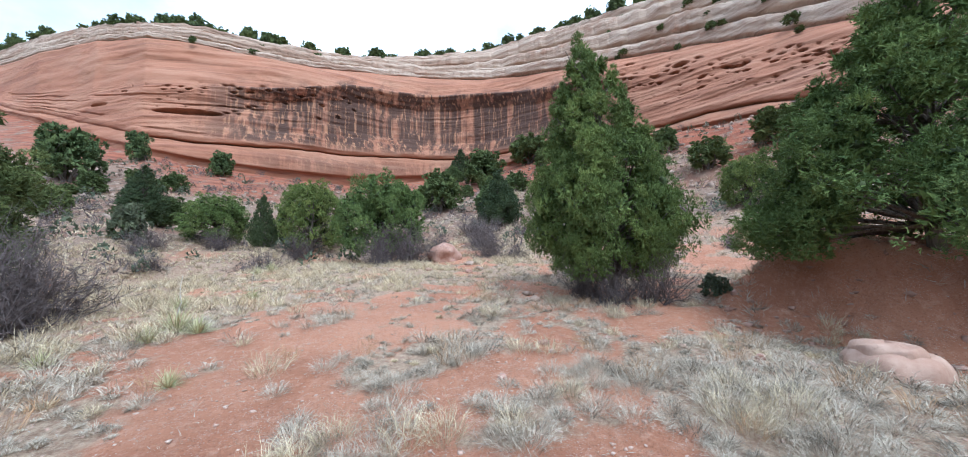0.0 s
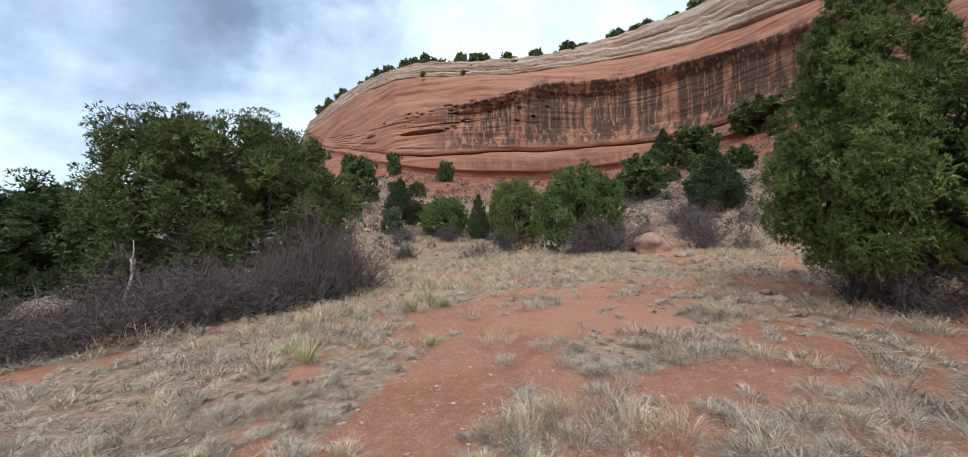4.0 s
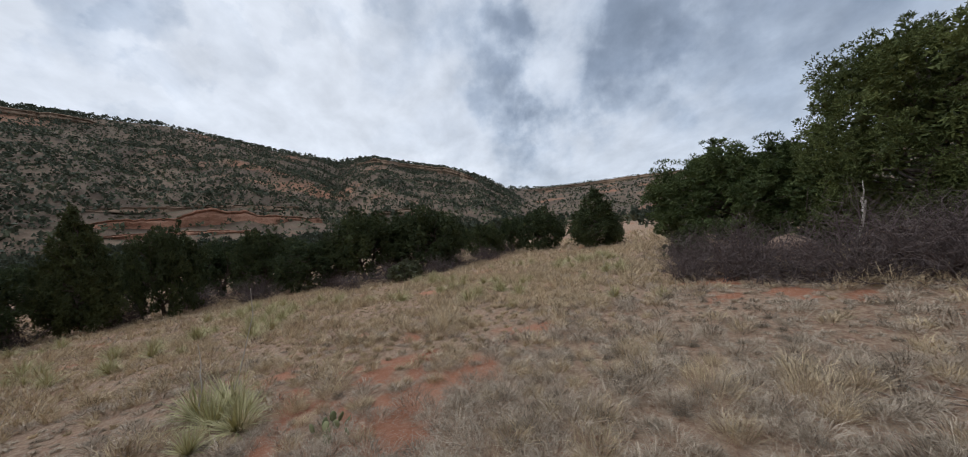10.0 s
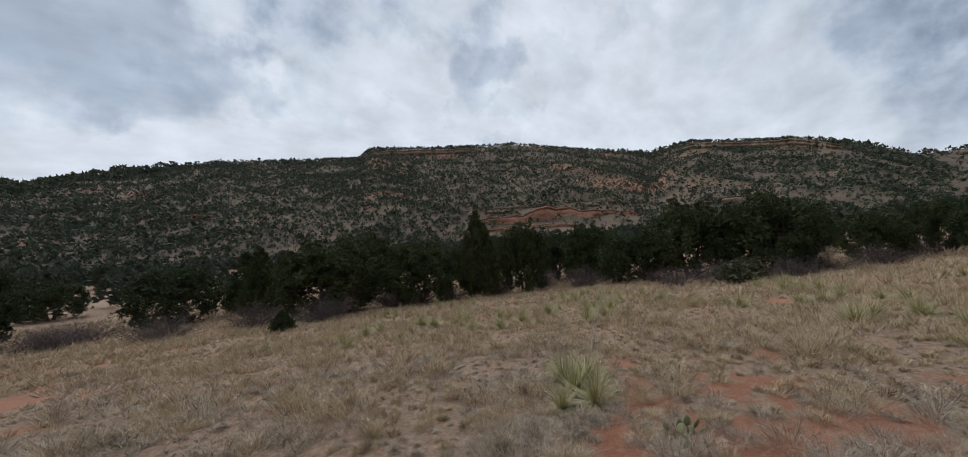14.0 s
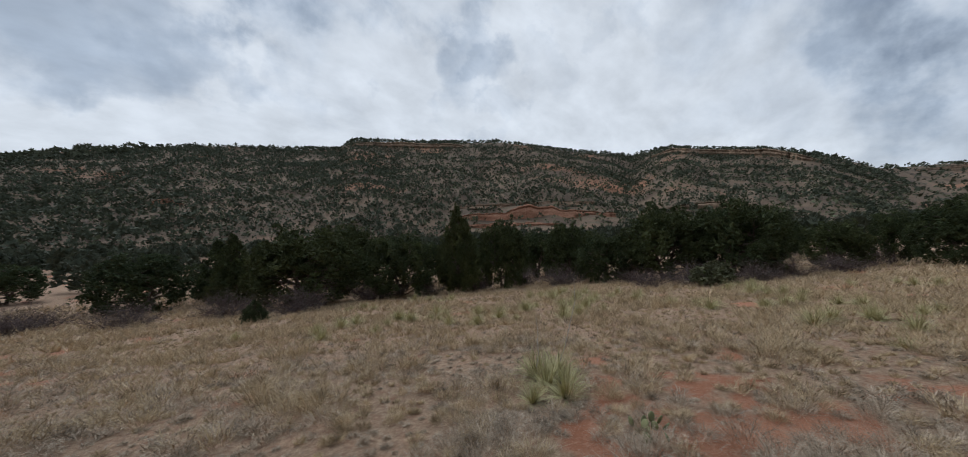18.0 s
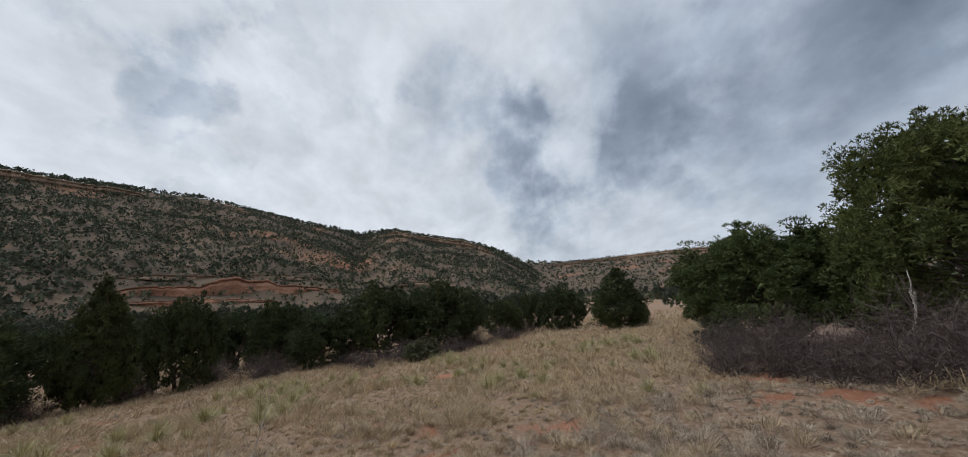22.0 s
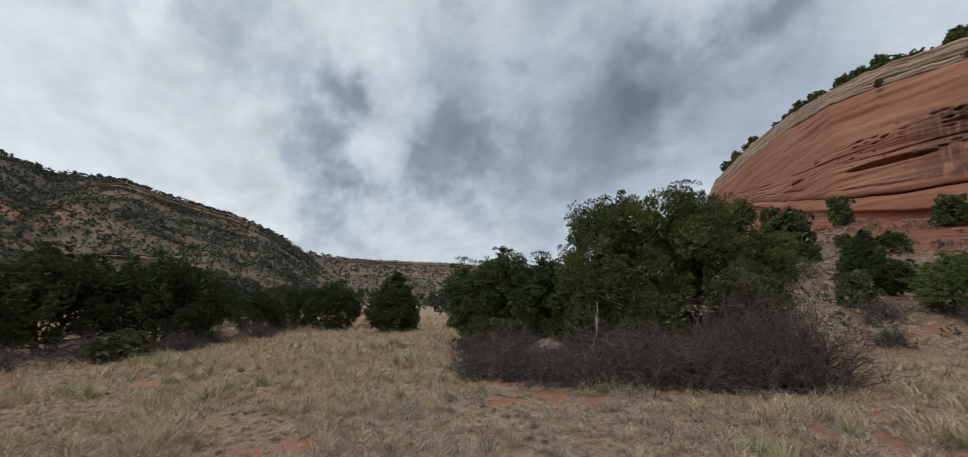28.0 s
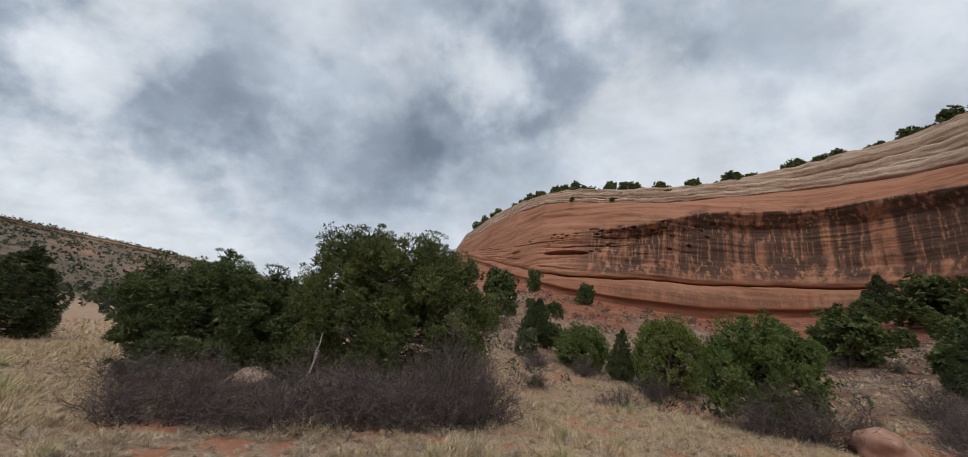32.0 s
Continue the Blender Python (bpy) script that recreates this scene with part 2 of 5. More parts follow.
def make_redrock():
    p = Paint("red_sandstone", 0.85)
    banded = p.noise(0.9, 5, 0.6, p.stretch((0.06, 0.06, 1.0)), 0.4)
    c = p.mixed(p.step(banded, 0.35, 0.65), (0.268, 0.114, 0.066), (0.375, 0.192, 0.120))
    c = p.mixed(p.step(p.noise(0.22, 5), 0.42, 0.68), c, (0.345, 0.155, 0.092))
    fine = p.noise(2.2, 7, 0.7, p.stretch((0.25, 0.25, 3.0)))
    c = p.mixed(p.maths("MULTIPLY", p.step(fine, 0.52, 0.72), 0.45), c, (0.27, 0.10, 0.055))
    bedding = p.noise(1.6, 4, 0.5, p.stretch((0.03, 0.03, 1.0), (4, 1, 0)), 0.2)
    c = p.mixed(p.maths("MULTIPLY", p.step(bedding, 0.56, 0.64), 0.5), c, (0.20, 0.085, 0.055))
    # desert varnish: black and pale runs down the alcove wall
    run = p.noise(0.33, 6, 0.62, p.stretch((1.0, 1.0, 0.045)))
    run2 = p.noise(1.2, 5, 0.6, p.stretch((1.0, 1.0, 0.03), (7, 3, 0)))
    dark = p.step(p.maths("ADD", p.maths("MULTIPLY", run, 0.6), p.maths("MULTIPLY", run2, 0.4)), 0.395, 0.52)
    dark = p.maths("MULTIPLY", dark, p.attribute("varnish"))
    c = p.mixed(p.maths("MULTIPLY", dark, 0.88), c, (0.055, 0.035, 0.028))
    pale = p.maths("MULTIPLY", p.step(p.noise(2.3, 4, 0.5, p.stretch((1, 1, 0.03), (2, 9, 0))), 0.55, 0.67), p.attribute("varnish"))
    c = p.mixed(p.maths("MULTIPLY", pale, 0.62), c, (0.46, 0.235, 0.13))
    return p.colour(c).bump(p.noise(3.0, 9, 0.72, p.stretch((1, 1, 2.2))), 0.5, 0.25).m


def make_caprock():
    p = Paint("pale_sandstone", 0.9)
    banded = p.noise(1.1, 7, 0.65, p.stretch((0.05, 0.05, 1.0)), 0.3)
    c = p.mixed(p.step(banded, 0.38, 0.60), (0.37, 0.245, 0.175), (0.57, 0.435, 0.335))
    c = p.mixed(p.maths("MULTIPLY", p.step(p.noise(0.25, 6, 0.65), 0.52, 0.68), 0.7), c, (0.39, 0.225, 0.150))
    thin = p.noise(4.0, 7, 0.7, p.stretch((0.10, 0.10, 1.0)))
    c = p.mixed(p.maths("MULTIPLY", p.step(thin, 0.55, 0.68), 0.6), c, (0.24, 0.17, 0.13))
    c = p.mixed(p.maths("MULTIPLY", p.step(p.noise(0.9, 8, 0.75), 0.58, 0.70), 0.45), c, (0.24, 0.19, 0.15))
    height = p.maths("ADD", p.noise(2.0, 10, 0.75, p.stretch((1, 1, 2.5))), thin)
    return p.colour(c).bump(height, 0.8, 0.3).m


def make_foliage(name, dark, light, dry):
    p = Paint(name, 0.75)
    c = p.mixed(p.maths("MULTIPLY", p.island(), 0.62), dark, light)
    c = p.mixed(p.step(p.noise(1.1, 3), 0.45, 0.75), c, light)
    c = p.mixed(p.maths("MULTIPLY", p.step(p.noise(3.0, 4, 0.6), 0.60, 0.72), 0.5), c, dry)
    tint = p.mixed(p.thing(), (0.84, 0.92, 0.93), (1.10, 1.06, 0.94))
    c = p.mixed(1.0, c, tint, "MULTIPLY")
    p.colour(c)
    through_leaf = p.n.new("ShaderNodeBsdfTranslucent")
    p.l.new(c, through_leaf.inputs["Color"])
    both = p.n.new("ShaderNodeMixShader")
    both.inputs[0].default_value = 0.08
    p.l.new(p.bsdf.outputs[0], both.inputs[1]), p.l.new(through_leaf.outputs[0], both.inputs[2])
    p.l.new(both.outputs[0], p.n["Material Output"].inputs["Surface"])
    return p.m


def make_bark(name, one, two):
    p = Paint(name, 0.95)
    c = p.mixed(p.step(p.noise(14, 6, 0.7, p.stretch((1, 1, 0.15))), 0.35, 0.65), one, two)
    return p.colour(c).bump(p.noise(30, 6, 0.7, p.stretch((1, 1, 0.12))), 0.6, 0.02).m


def make_blades(name, one, two, three):
    p = Paint(name, 0.8)
    c = p.mixed(p.island(), one, two)
    c = p.mixed(p.maths("MULTIPLY", p.step(p.noise(0.55, 4, 0.6), 0.42, 0.62), 0.7), c, three)
    tufts = p.noise(4.5, 3, 0.5)
    c = p.mixed(p.maths("MULTIPLY", p.step(tufts, 0.50, 0.64), 0.72), c, tuple(0.5 * v for v in one))
    c = p.mixed(p.maths("MULTIPLY", p.step(tufts, 0.46, 0.32), 0.5), c, tuple(1.12 * v for v in two))
    return p.colour(c).m


def make_rock(name, one, two):
    p = Paint(name, 0.9)
    c = p.mixed(p.step(p.noise(2.5, 7, 0.65), 0.35, 0.65), one, two)
    c = p.mixed(p.maths("MULTIPLY", p.step(p.noise(9, 6, 0.7), 0.55, 0.72), 0.5), c, tuple(0.55 * v for v in one))
    tint = p.mixed(p.thing(), (0.85, 0.85, 0.85), (1.15, 1.12, 1.1))
    return p.colour(p.mixed(1.0, c, tint, "MULTIPLY")).bump(p.noise(12, 8, 0.7), 0.5, 0.03).m


def make_farrock(name, one, two):
    p = Paint(name, 0.95)
    c = p.mixed(p.step(p.noise(0.35, 6, 0.7, p.stretch((1, 1, 3))), 0.38, 0.62), one, two)
    c = p.mixed(p.step(p.noise(0.12, 5, 0.6), 0.5, 0.68), c, tuple(0.45 * v for v in one))
    return p.colour(c).bump(p.noise(0.6, 7, 0.7), 0.7, 1.0).m


GROUND, REDROCK, CAPROCK = make_ground(), make_redrock(), make_caprock()
FARTAN, FARRED = make_farrock("far_tan_rock", (0.21, 0.145, 0.10), (0.34, 0.245, 0.17)), make_farrock("far_red_rock", (0.30, 0.15, 0.095), (0.42, 0.235, 0.155))
# backlight put into the tone: row foliage darkened, near olive foliage left lighter
BACKLITTONE = make_foliage("backlit_tone_foliage", (0.036, 0.050, 0.025), (0.105, 0.125, 0.052), (0.10, 0.10, 0.055))
OLIVE = make_foliage("olive_juniper_foliage", (0.058, 0.079, 0.030), (0.172, 0.196, 0.070), (0.155, 0.145, 0.075))
BUSHGREEN = make_foliage("bright_juniper_foliage", (0.078, 0.108, 0.030), (0.235, 0.265, 0.078), (0.19, 0.18, 0.08))
# greyed and lifted for distance: the haze is put into the colour
HAZEDGREEN = make_foliage("hazed_evergreen", (0.046, 0.055, 0.040), (0.100, 0.110, 0.074), (0.10, 0.095, 0.07))
# dark colour of the added lumps, standing in for shade inside crowns
CROWNSHADE = make_rock("painted_crown_shade", (0.040, 0.052, 0.022), (0.08, 0.095, 0.038))
PINYON = make_foliage("pinyon_needles", (0.064, 0.092, 0.027), (0.208, 0.245, 0.068), (0.18, 0.165, 0.07))
SAGE = make_foliage("dusty_shrub_leaves", (0.075, 0.085, 0.055), (0.15, 0.16, 0.10), (0.17, 0.15, 0.11))
BARK = make_bark("shaggy_bark", (0.07, 0.055, 0.043), (0.165, 0.135, 0.11))
TWIG = make_bark("dead_twig", (0.074, 0.056, 0.053), (0.175, 0.138, 0.128))
DRYWOOD = make_bark("dry_stick", (0.20, 0.155, 0.125), (0.34, 0.28, 0.23))
BONE = make_bark("bleached_wood", (0.38, 0.34, 0.29), (0.52, 0.48, 0.42))
GREYGRASS = make_blades("grey_dry_grass", (0.26, 0.208, 0.152), (0.60, 0.505, 0.395), (0.43, 0.345, 0.255))
RUSTGRASS = make_blades("rusty_grass", (0.36, 0.20, 0.10), (0.56, 0.36, 0.20), (0.45, 0.27, 0.15))
STRAW = make_blades("straw_grass", (0.36, 0.275, 0.168), (0.71, 0.575, 0.385), (0.53, 0.415, 0.255))
YUCCA = make_blades("yucca_blades", (0.33, 0.31, 0.14), (0.62, 0.565, 0.35), (0.46, 0.43, 0.21))
PALESTONE = make_rock("tan_stone", (0.30, 0.205, 0.15), (0.45, 0.335, 0.265))
REDSTONE = make_rock("red_stone", (0.30, 0.165, 0.12), (0.42, 0.27, 0.21))
TANSLAB = make_rock("tan_pink_slab", (0.33, 0.200, 0.145), (0.44, 0.300, 0.230))
GRAVEL = make_rock("pinkish_gravel", (0.40, 0.24, 0.17), (0.60, 0.44, 0.35))
CACTUS = make_foliage("cactus_skin", (0.17, 0.19, 0.11), (0.26, 0.27, 0.15), (0.28, 0.24, 0.15))
# ---- the lie of the land: one height for every place, z = 0 under the walker ----
# bearing in degrees, 0 ahead to the cliff (+y), positive to the left
BEARING = np.array([-180, -150, -125, -110, -95, -80, -67, -50, -40, -30, -18, -6, 0, 5, 9, 13, 17, 22, 32, 55, 70, 75, 79, 84, 90, 95, 100, 110, 119, 128, 141, 143, 160, 170, 176, 180.0])
RISE_FROM = np.array([120, 60, 25, 14, 14, 14, 14, 14, 14, 14, 14, 14, 14, 14, 14, 14, 14, 60, 150, 250, 300, 150, 130, 120, 120, 120, 120, 120, 120, 120, 120, 120, 120, 130, 130, 120.0])
RISE_TO = np.array([560, 250, 60, 44, 44, 47, 51, 62, 68, 70, 65, 61, 62, 66, 76, 92, 118, 300, 700, 900, 900, 470, 450, 430, 420, 410, 430, 410, 400, 400, 400, 410, 430, 460, 520, 560.0])
RISE_EL = np.array([8.2, 12, 15, 15.5, 16.5, 17.2, 17.0, 15.6, 14.2, 12.5, 11.5, 12.2, 12.5, 13.2, 13.6, 14.8, 15.3, 7, 5.6, 5.4, 4.4, 4.5, 6.5, 8.0, 8.8, 9.6, 9.0, 10.6, 12.3, 12.4, 12.5, 11.2, 10.4, 8.7, 7.0, 8.2])
RISE_POW = np.array([1.2, 1.3, 1.4, 1.5, 1.5, 1.5, 1.5, 1.5, 1.5, 1.5, 1.5, 1.5, 1.5, 1.5, 1.5, 1.5, 1.5, 1.3, 1.2, 1.1, 1.1, 1.1, 1.1, 1.1, 1.1, 1.1, 1.1, 1.1, 1.1, 1.1, 1.1, 1.1, 1.1, 1.1, 1.1, 1.2])
EYE = 1.6


def smooth(a, b, v):
    u = np.clip((v - a) / (b - a), 0, 1)
    return u * u * (3 - 2 * u)


def waves(x, y, seed, size, octaves=3):
    """A cheap rolling noise from sines, about -1 to 1."""
    rng = np.random.RandomState(seed)
    total, amount = 0, 0
    for o in range(octaves):
        for _ in range(3):
            a, p = rng.uniform(0, math.tau, 2)
            k = math.tau / size * 2 ** o * rng.uniform(0.7, 1.3)
            total = total + np.sin(k * (x * math.cos(a) + y * math.sin(a)) + p) * 0.55 ** o
        amount += 1.7 * 0.55 ** o
    return total / amount


LATTICE = np.random.RandomState(3).uniform(-1, 1, (256, 256))


def fbm(x, y, seed, size, octaves=4, gain=0.5):
    """Fractal value noise over the plan, about -1 to 1."""
    x, y = np.asarray(x, float) / size + seed * 17.31, np.asarray(y, float) / size + seed * 9.73
    total, amp, norm = 0, 1.0, 0.0
    for o in range(octaves):
        xi, yi = np.floor(x), np.floor(y)
        u, v = x - xi, y - yi
        u, v = u * u * (3 - 2 * u), v * v * (3 - 2 * v)
        i, j = xi.astype(int) % 256, yi.astype(int) % 256
        i2, j2 = (i + 1) % 256, (j + 1) % 256
        total = total + amp * ((LATTICE[i, j] * (1 - u) + LATTICE[i2, j] * u) * (1 - v) + (LATTICE[i, j2] * (1 - u) + LATTICE[i2, j2] * u) * v)
        norm += amp
        amp *= gain
        x, y = x * 2.03 + 5.7, y * 2.03 + 1.9
    return total / norm * 1.5


def land(x, y):
    """The ground's height at places x, y (numbers or arrays)."""
    x, y = np.asarray(x, float), np.asarray(y, float)
    r = np.hypot(x, y)
    yaw = np.degrees(np.arctan2(-x, y))
    r0, r1 = np.interp(yaw, BEARING, RISE_FROM), np.interp(yaw, BEARING, RISE_TO)
    top, power = EYE + r1 * np.tan(np.radians(np.interp(yaw, BEARING, RISE_EL))), np.interp(yaw, BEARING, RISE_POW)
    reach = np.where(r < 18, r, 18 + 25 * np.tanh(np.maximum(r - 18, 0) / 25))
    tilt = (0.07 * x + 0.09 * y) / np.maximum(r, 1e-6)
    cliff = smooth(24, 17, yaw) * smooth(-150, -120, yaw)
    near = tilt * (reach * (1 - cliff) + np.minimum(r, r1) * cliff)
    base = tilt * (18 + 25 * np.tanh((r1 - 18) / 25)) * (1 - cliff) + tilt * r1 * cliff
    u = np.clip((r - r0) / (r1 - r0), 0, 1)
    z = near + (top - base) * u ** power
    # the hillside's own spurs and gullies
    hill = u * (1 - u) * 4 * (1 - cliff)
    z = z + hill * (waves(yaw * 6, r * 0.12, 5, 90) * 5 + waves(x, y, 6, 60) * 2.2)
    z = z - 9 * np.exp(-((yaw - 101 + (1 - u) * 3) / 2.2) ** 2) * hill
    z = z + cliff * u * (1 - u) * 4 * waves(x, y, 7, 14) * 0.7
    # behind the cliff the land lies at the rim's height
    z = z + cliff * smooth(2.5, 14, r - r1) * (r1 * 0.2) * smooth(12, 5, yaw)
    # the cut bank on the right, and the little wash before the bushes
    z = z + 1.15 * smooth(8.0, 8.75, x + 0.7 * fbm(x, y, 8, 1.6, 4)) * smooth(3.3, 1.6, y) * smooth(-14, -8, y) * smooth(26, 14, x)
    z = z - 0.35 * np.exp(-((x - 7.2) / 0.9) ** 2) * smooth(3.2, 1.6, y) * smooth(-14, -8, y)
    z = z - 0.6 * np.exp(-((y - 16.5 - 0.25 * x) / 1.3) ** 2) * smooth(-6, -2, x) * smooth(9, 4, x)
    z = z + 0.20 * fbm(x, y, 12, 0.6, 4) * smooth(7.4, 8.2, x) * smooth(10.5, 8.9, x) * smooth(3.2, 1.6, y) * smooth(-14, -8, y)
    # small unevenness underfoot
    z = z + (waves(x, y, 9, 2.6) * 0.03 + waves(x, y, 10, 0.7) * 0.012) * smooth(60, 25, r)
    return z

# ---- helpers for meshes ----
def mesh_of(name, verts, faces, material, smooth_shade=False, **attributes):
    """A mesh from arrays; faces an (n, 3) or (n, 4) array, or a list of such arrays."""
    groups = faces if isinstance(faces, list) else [faces]
    me = bpy.data.meshes.new(name)
    loops = np.concatenate([np.asarray(g, np.int32).ravel() for g in groups])
    sizes = np.concatenate([np.full(len(g), np.shape(g)[1], np.int32) for g in groups])
    verts = np.asarray(verts, np.float32)
    me.vertices.add(len(verts))
    me.vertices.foreach_set("co", verts.ravel())
    me.loops.add(len(loops))
    me.loops.foreach_set("vertex_index", loops)
    me.polygons.add(len(sizes))
    me.polygons.foreach_set("loop_start", np.concatenate([[0], np.cumsum(sizes)[:-1]]).astype(np.int32))
    me.polygons.foreach_set("loop_total", sizes)
    if smooth_shade:
        me.polygons.foreach_set("use_smooth", np.ones(len(sizes), bool))
    me.update(calc_edges=True)
    me.materials.append(material)
    for key, values in attributes.items():
        me.attributes.new(key, "FLOAT", "POINT").data.foreach_set("value", np.asarray(values, np.float32).ravel())
    return me


def grid_faces(rows, cols, closed=False):
    i, j = np.meshgrid(np.arange(rows - 1), np.arange(cols if closed else cols - 1), indexing="ij")
    k = (j + 1) % cols
    return np.stack([i * cols + j, i * cols + k, (i + 1) * cols + k, (i + 1) * cols + j], -1).reshape(-1, 4)


def part(name, me, parent, label=""):
    ob = new(name, me)
    ob.parent = parent
    return tagged(ob, label=label)


# ---- the ground, one sheet from the walker's feet to the horizon ----
def build_ground():
    radii = np.concatenate([[0.0], np.geomspace(0.25, 5, 55), np.linspace(5.08, 14, 105), np.geomspace(14.4, 2600, 130)])
    turns = np.radians(np.linspace(-180, 180, 541)[:-1])
    rr, aa = np.meshgrid(radii, turns, indexing="ij")
    x, y = 0.03 - rr * np.sin(aa), 0.05 + rr * np.cos(aa)
    z = land(x, y)
    yaw = np.degrees(aa)
    toward = smooth(24, 17, yaw) * smooth(-150, -120, yaw)
    r1 = np.interp(yaw, BEARING, RISE_TO)
    talus = toward * smooth(16, 26, rr + fbm(x, y, 21, 4) * 4)
    redness = toward * smooth(0.66, 0.88, rr / r1 + fbm(x, y, 22, 9) * 0.12)
    hill = (1 - toward) * smooth(70, 140, rr)
    bank = smooth(7.2, 7.9, x) * smooth(13, 10, x) * smooth(3.5, 2, y) * smooth(-14, -9, y)
    cover = np.clip(grass_cover(x, y) - bank, 0, 1)
    me = mesh_of("ground", np.stack([x, y, z], -1).reshape(-1, 3), grid_faces(len(radii), len(turns), True)[:, ::-1], GROUND, True,
                 cover=cover, talus=talus, redness=redness, hill=hill)
    tagged(new("ground", me), "red sandy ground with dry grass rising to talus and hillsides", "ground", kind="structure")


def grass_cover(x, y):
    """How thick the dry grass stands: loose tufts on the bare red side, nearly closed on the open slope."""
    side = smooth(1.0, -2.6, x + 1.0 * fbm(x, y, 30, 3, 3))
    across, along = 0.78 * (x - 1.8) - 0.63 * (y - 2.4), 0.63 * (x - 1.8) + 0.78 * (y - 2.4)
    bare = np.exp(-((across + 0.35 * fbm(x, y, 33, 1.2, 3)) / 1.0) ** 2) * smooth(-3.5, -1.0, along) * smooth(7.5, 4.5, along)
    front = np.exp(-((0.43 * x - 0.90 * y + 8.1 + 0.5 * fbm(x, y, 34, 1.5, 3)) / 0.55) ** 2) * smooth(-10, -8, x) * smooth(1, -1, x)
    band = smooth(6.5, 9, y) * smooth(7, 4, x - 0.1 * y)
    stand_by = 0.55 + 0.42 * side + 0.06 * smooth(6, 10, np.hypot(x, y)) * side + 0.22 * band * (1 - side) - 0.26 * bare
    return smooth(0.22, 0.62, stand_by + 0.62 * fbm(x, y, 31, 0.9, 4, 0.62) + 0.42 * fbm(x, y, 32, 1.9, 3) - 0.45 * front)


# ---- the cliff ----
C_YAW = np.array([-125, -110, -95, -80, -70, -60, -50, -40, -30, -20, -12, -6, 0, 5, 9, 13, 17.0, 19.5])
C_FOOT = np.array([46, 44, 44, 47, 51, 56, 62, 68, 70, 66, 62, 61, 62, 66, 76, 92, 118.0, 165])
EL_FOOT = np.array([14, 15.0, 16.0, 16.9, 17.0, 16.5, 15.4, 14.0, 12.4, 11.5, 11.8, 12.2, 12.5, 13.2, 13.6, 14.8, 15.0, 11.0])
EL_SLAB = np.array([15, 16.0, 17.5, 18.2, 18.3, 18.0, 17.2, 16.0, 15.5, 15.8, 16.0, 15.6, 15.2, 14.9, 15.2, 15.4, 15.4, 11.4])
EL_LIP = np.array([16, 17.0, 20.0, 23.0, 24.5, 25.5, 25.6, 25.0, 24.6, 25.4, 24.0, 23.0, 22.0, 20.5, 19.0, 17.3, 16.0, 11.8])
EL_PALE = np.array([17, 18.5, 22.2, 25.5, 27.0, 27.6, 27.4, 27.0, 27.0, 27.1, 26.7, 26.6, 26.4, 25.5, 23.8, 21.1, 17.6, 12.4])
EL_RIM = np.array([31.0, 32.3, 33.2, 33.2, 33.4, 33.1, 32.3, 30.6, 29.3, 28.7, 28.2, 28.0, 27.9, 26.8, 25.0, 22.4, 18.6, 12.8])
RIM_BACK = 15.0


def up(el, r):
    return EYE + r * np.tan(np.radians(el))


def rim_place(yaw, back=0.0):
    """A place on the cliff's rim at a bearing, some metres back from its edge."""
    r = np.interp(yaw, C_YAW, C_FOOT) + RIM_BACK
    z = up(np.interp(yaw, C_YAW, EL_RIM), r)
    r = r + back
    return Vector((-r * math.sin(radians(yaw)), r * math.cos(radians(yaw)), z + 0.05 * back))


def cliff_columns(gap):
    """Bearings along the cliff, about gap metres apart."""
    yaw = np.linspace(-125, 19.5, 4000)
    r = np.interp(yaw, C_YAW, C_FOOT)
    x, y = -r * np.sin(np.radians(yaw)), r * np.cos(np.radians(yaw))
    s = np.concatenate([[0], np.cumsum(np.hypot(np.diff(x), np.diff(y)))])
    return np.interp(np.arange(0, s[-1], gap), s, yaw), np.arange(0, s[-1], gap)


def smoothed(v, width):
    kernel = np.hanning(width + 2)[1:-1]
    padded = np.pad(v, width // 2, mode="edge")
    return np.convolve(padded, kernel / kernel.sum(), "valid")[:len(v)]


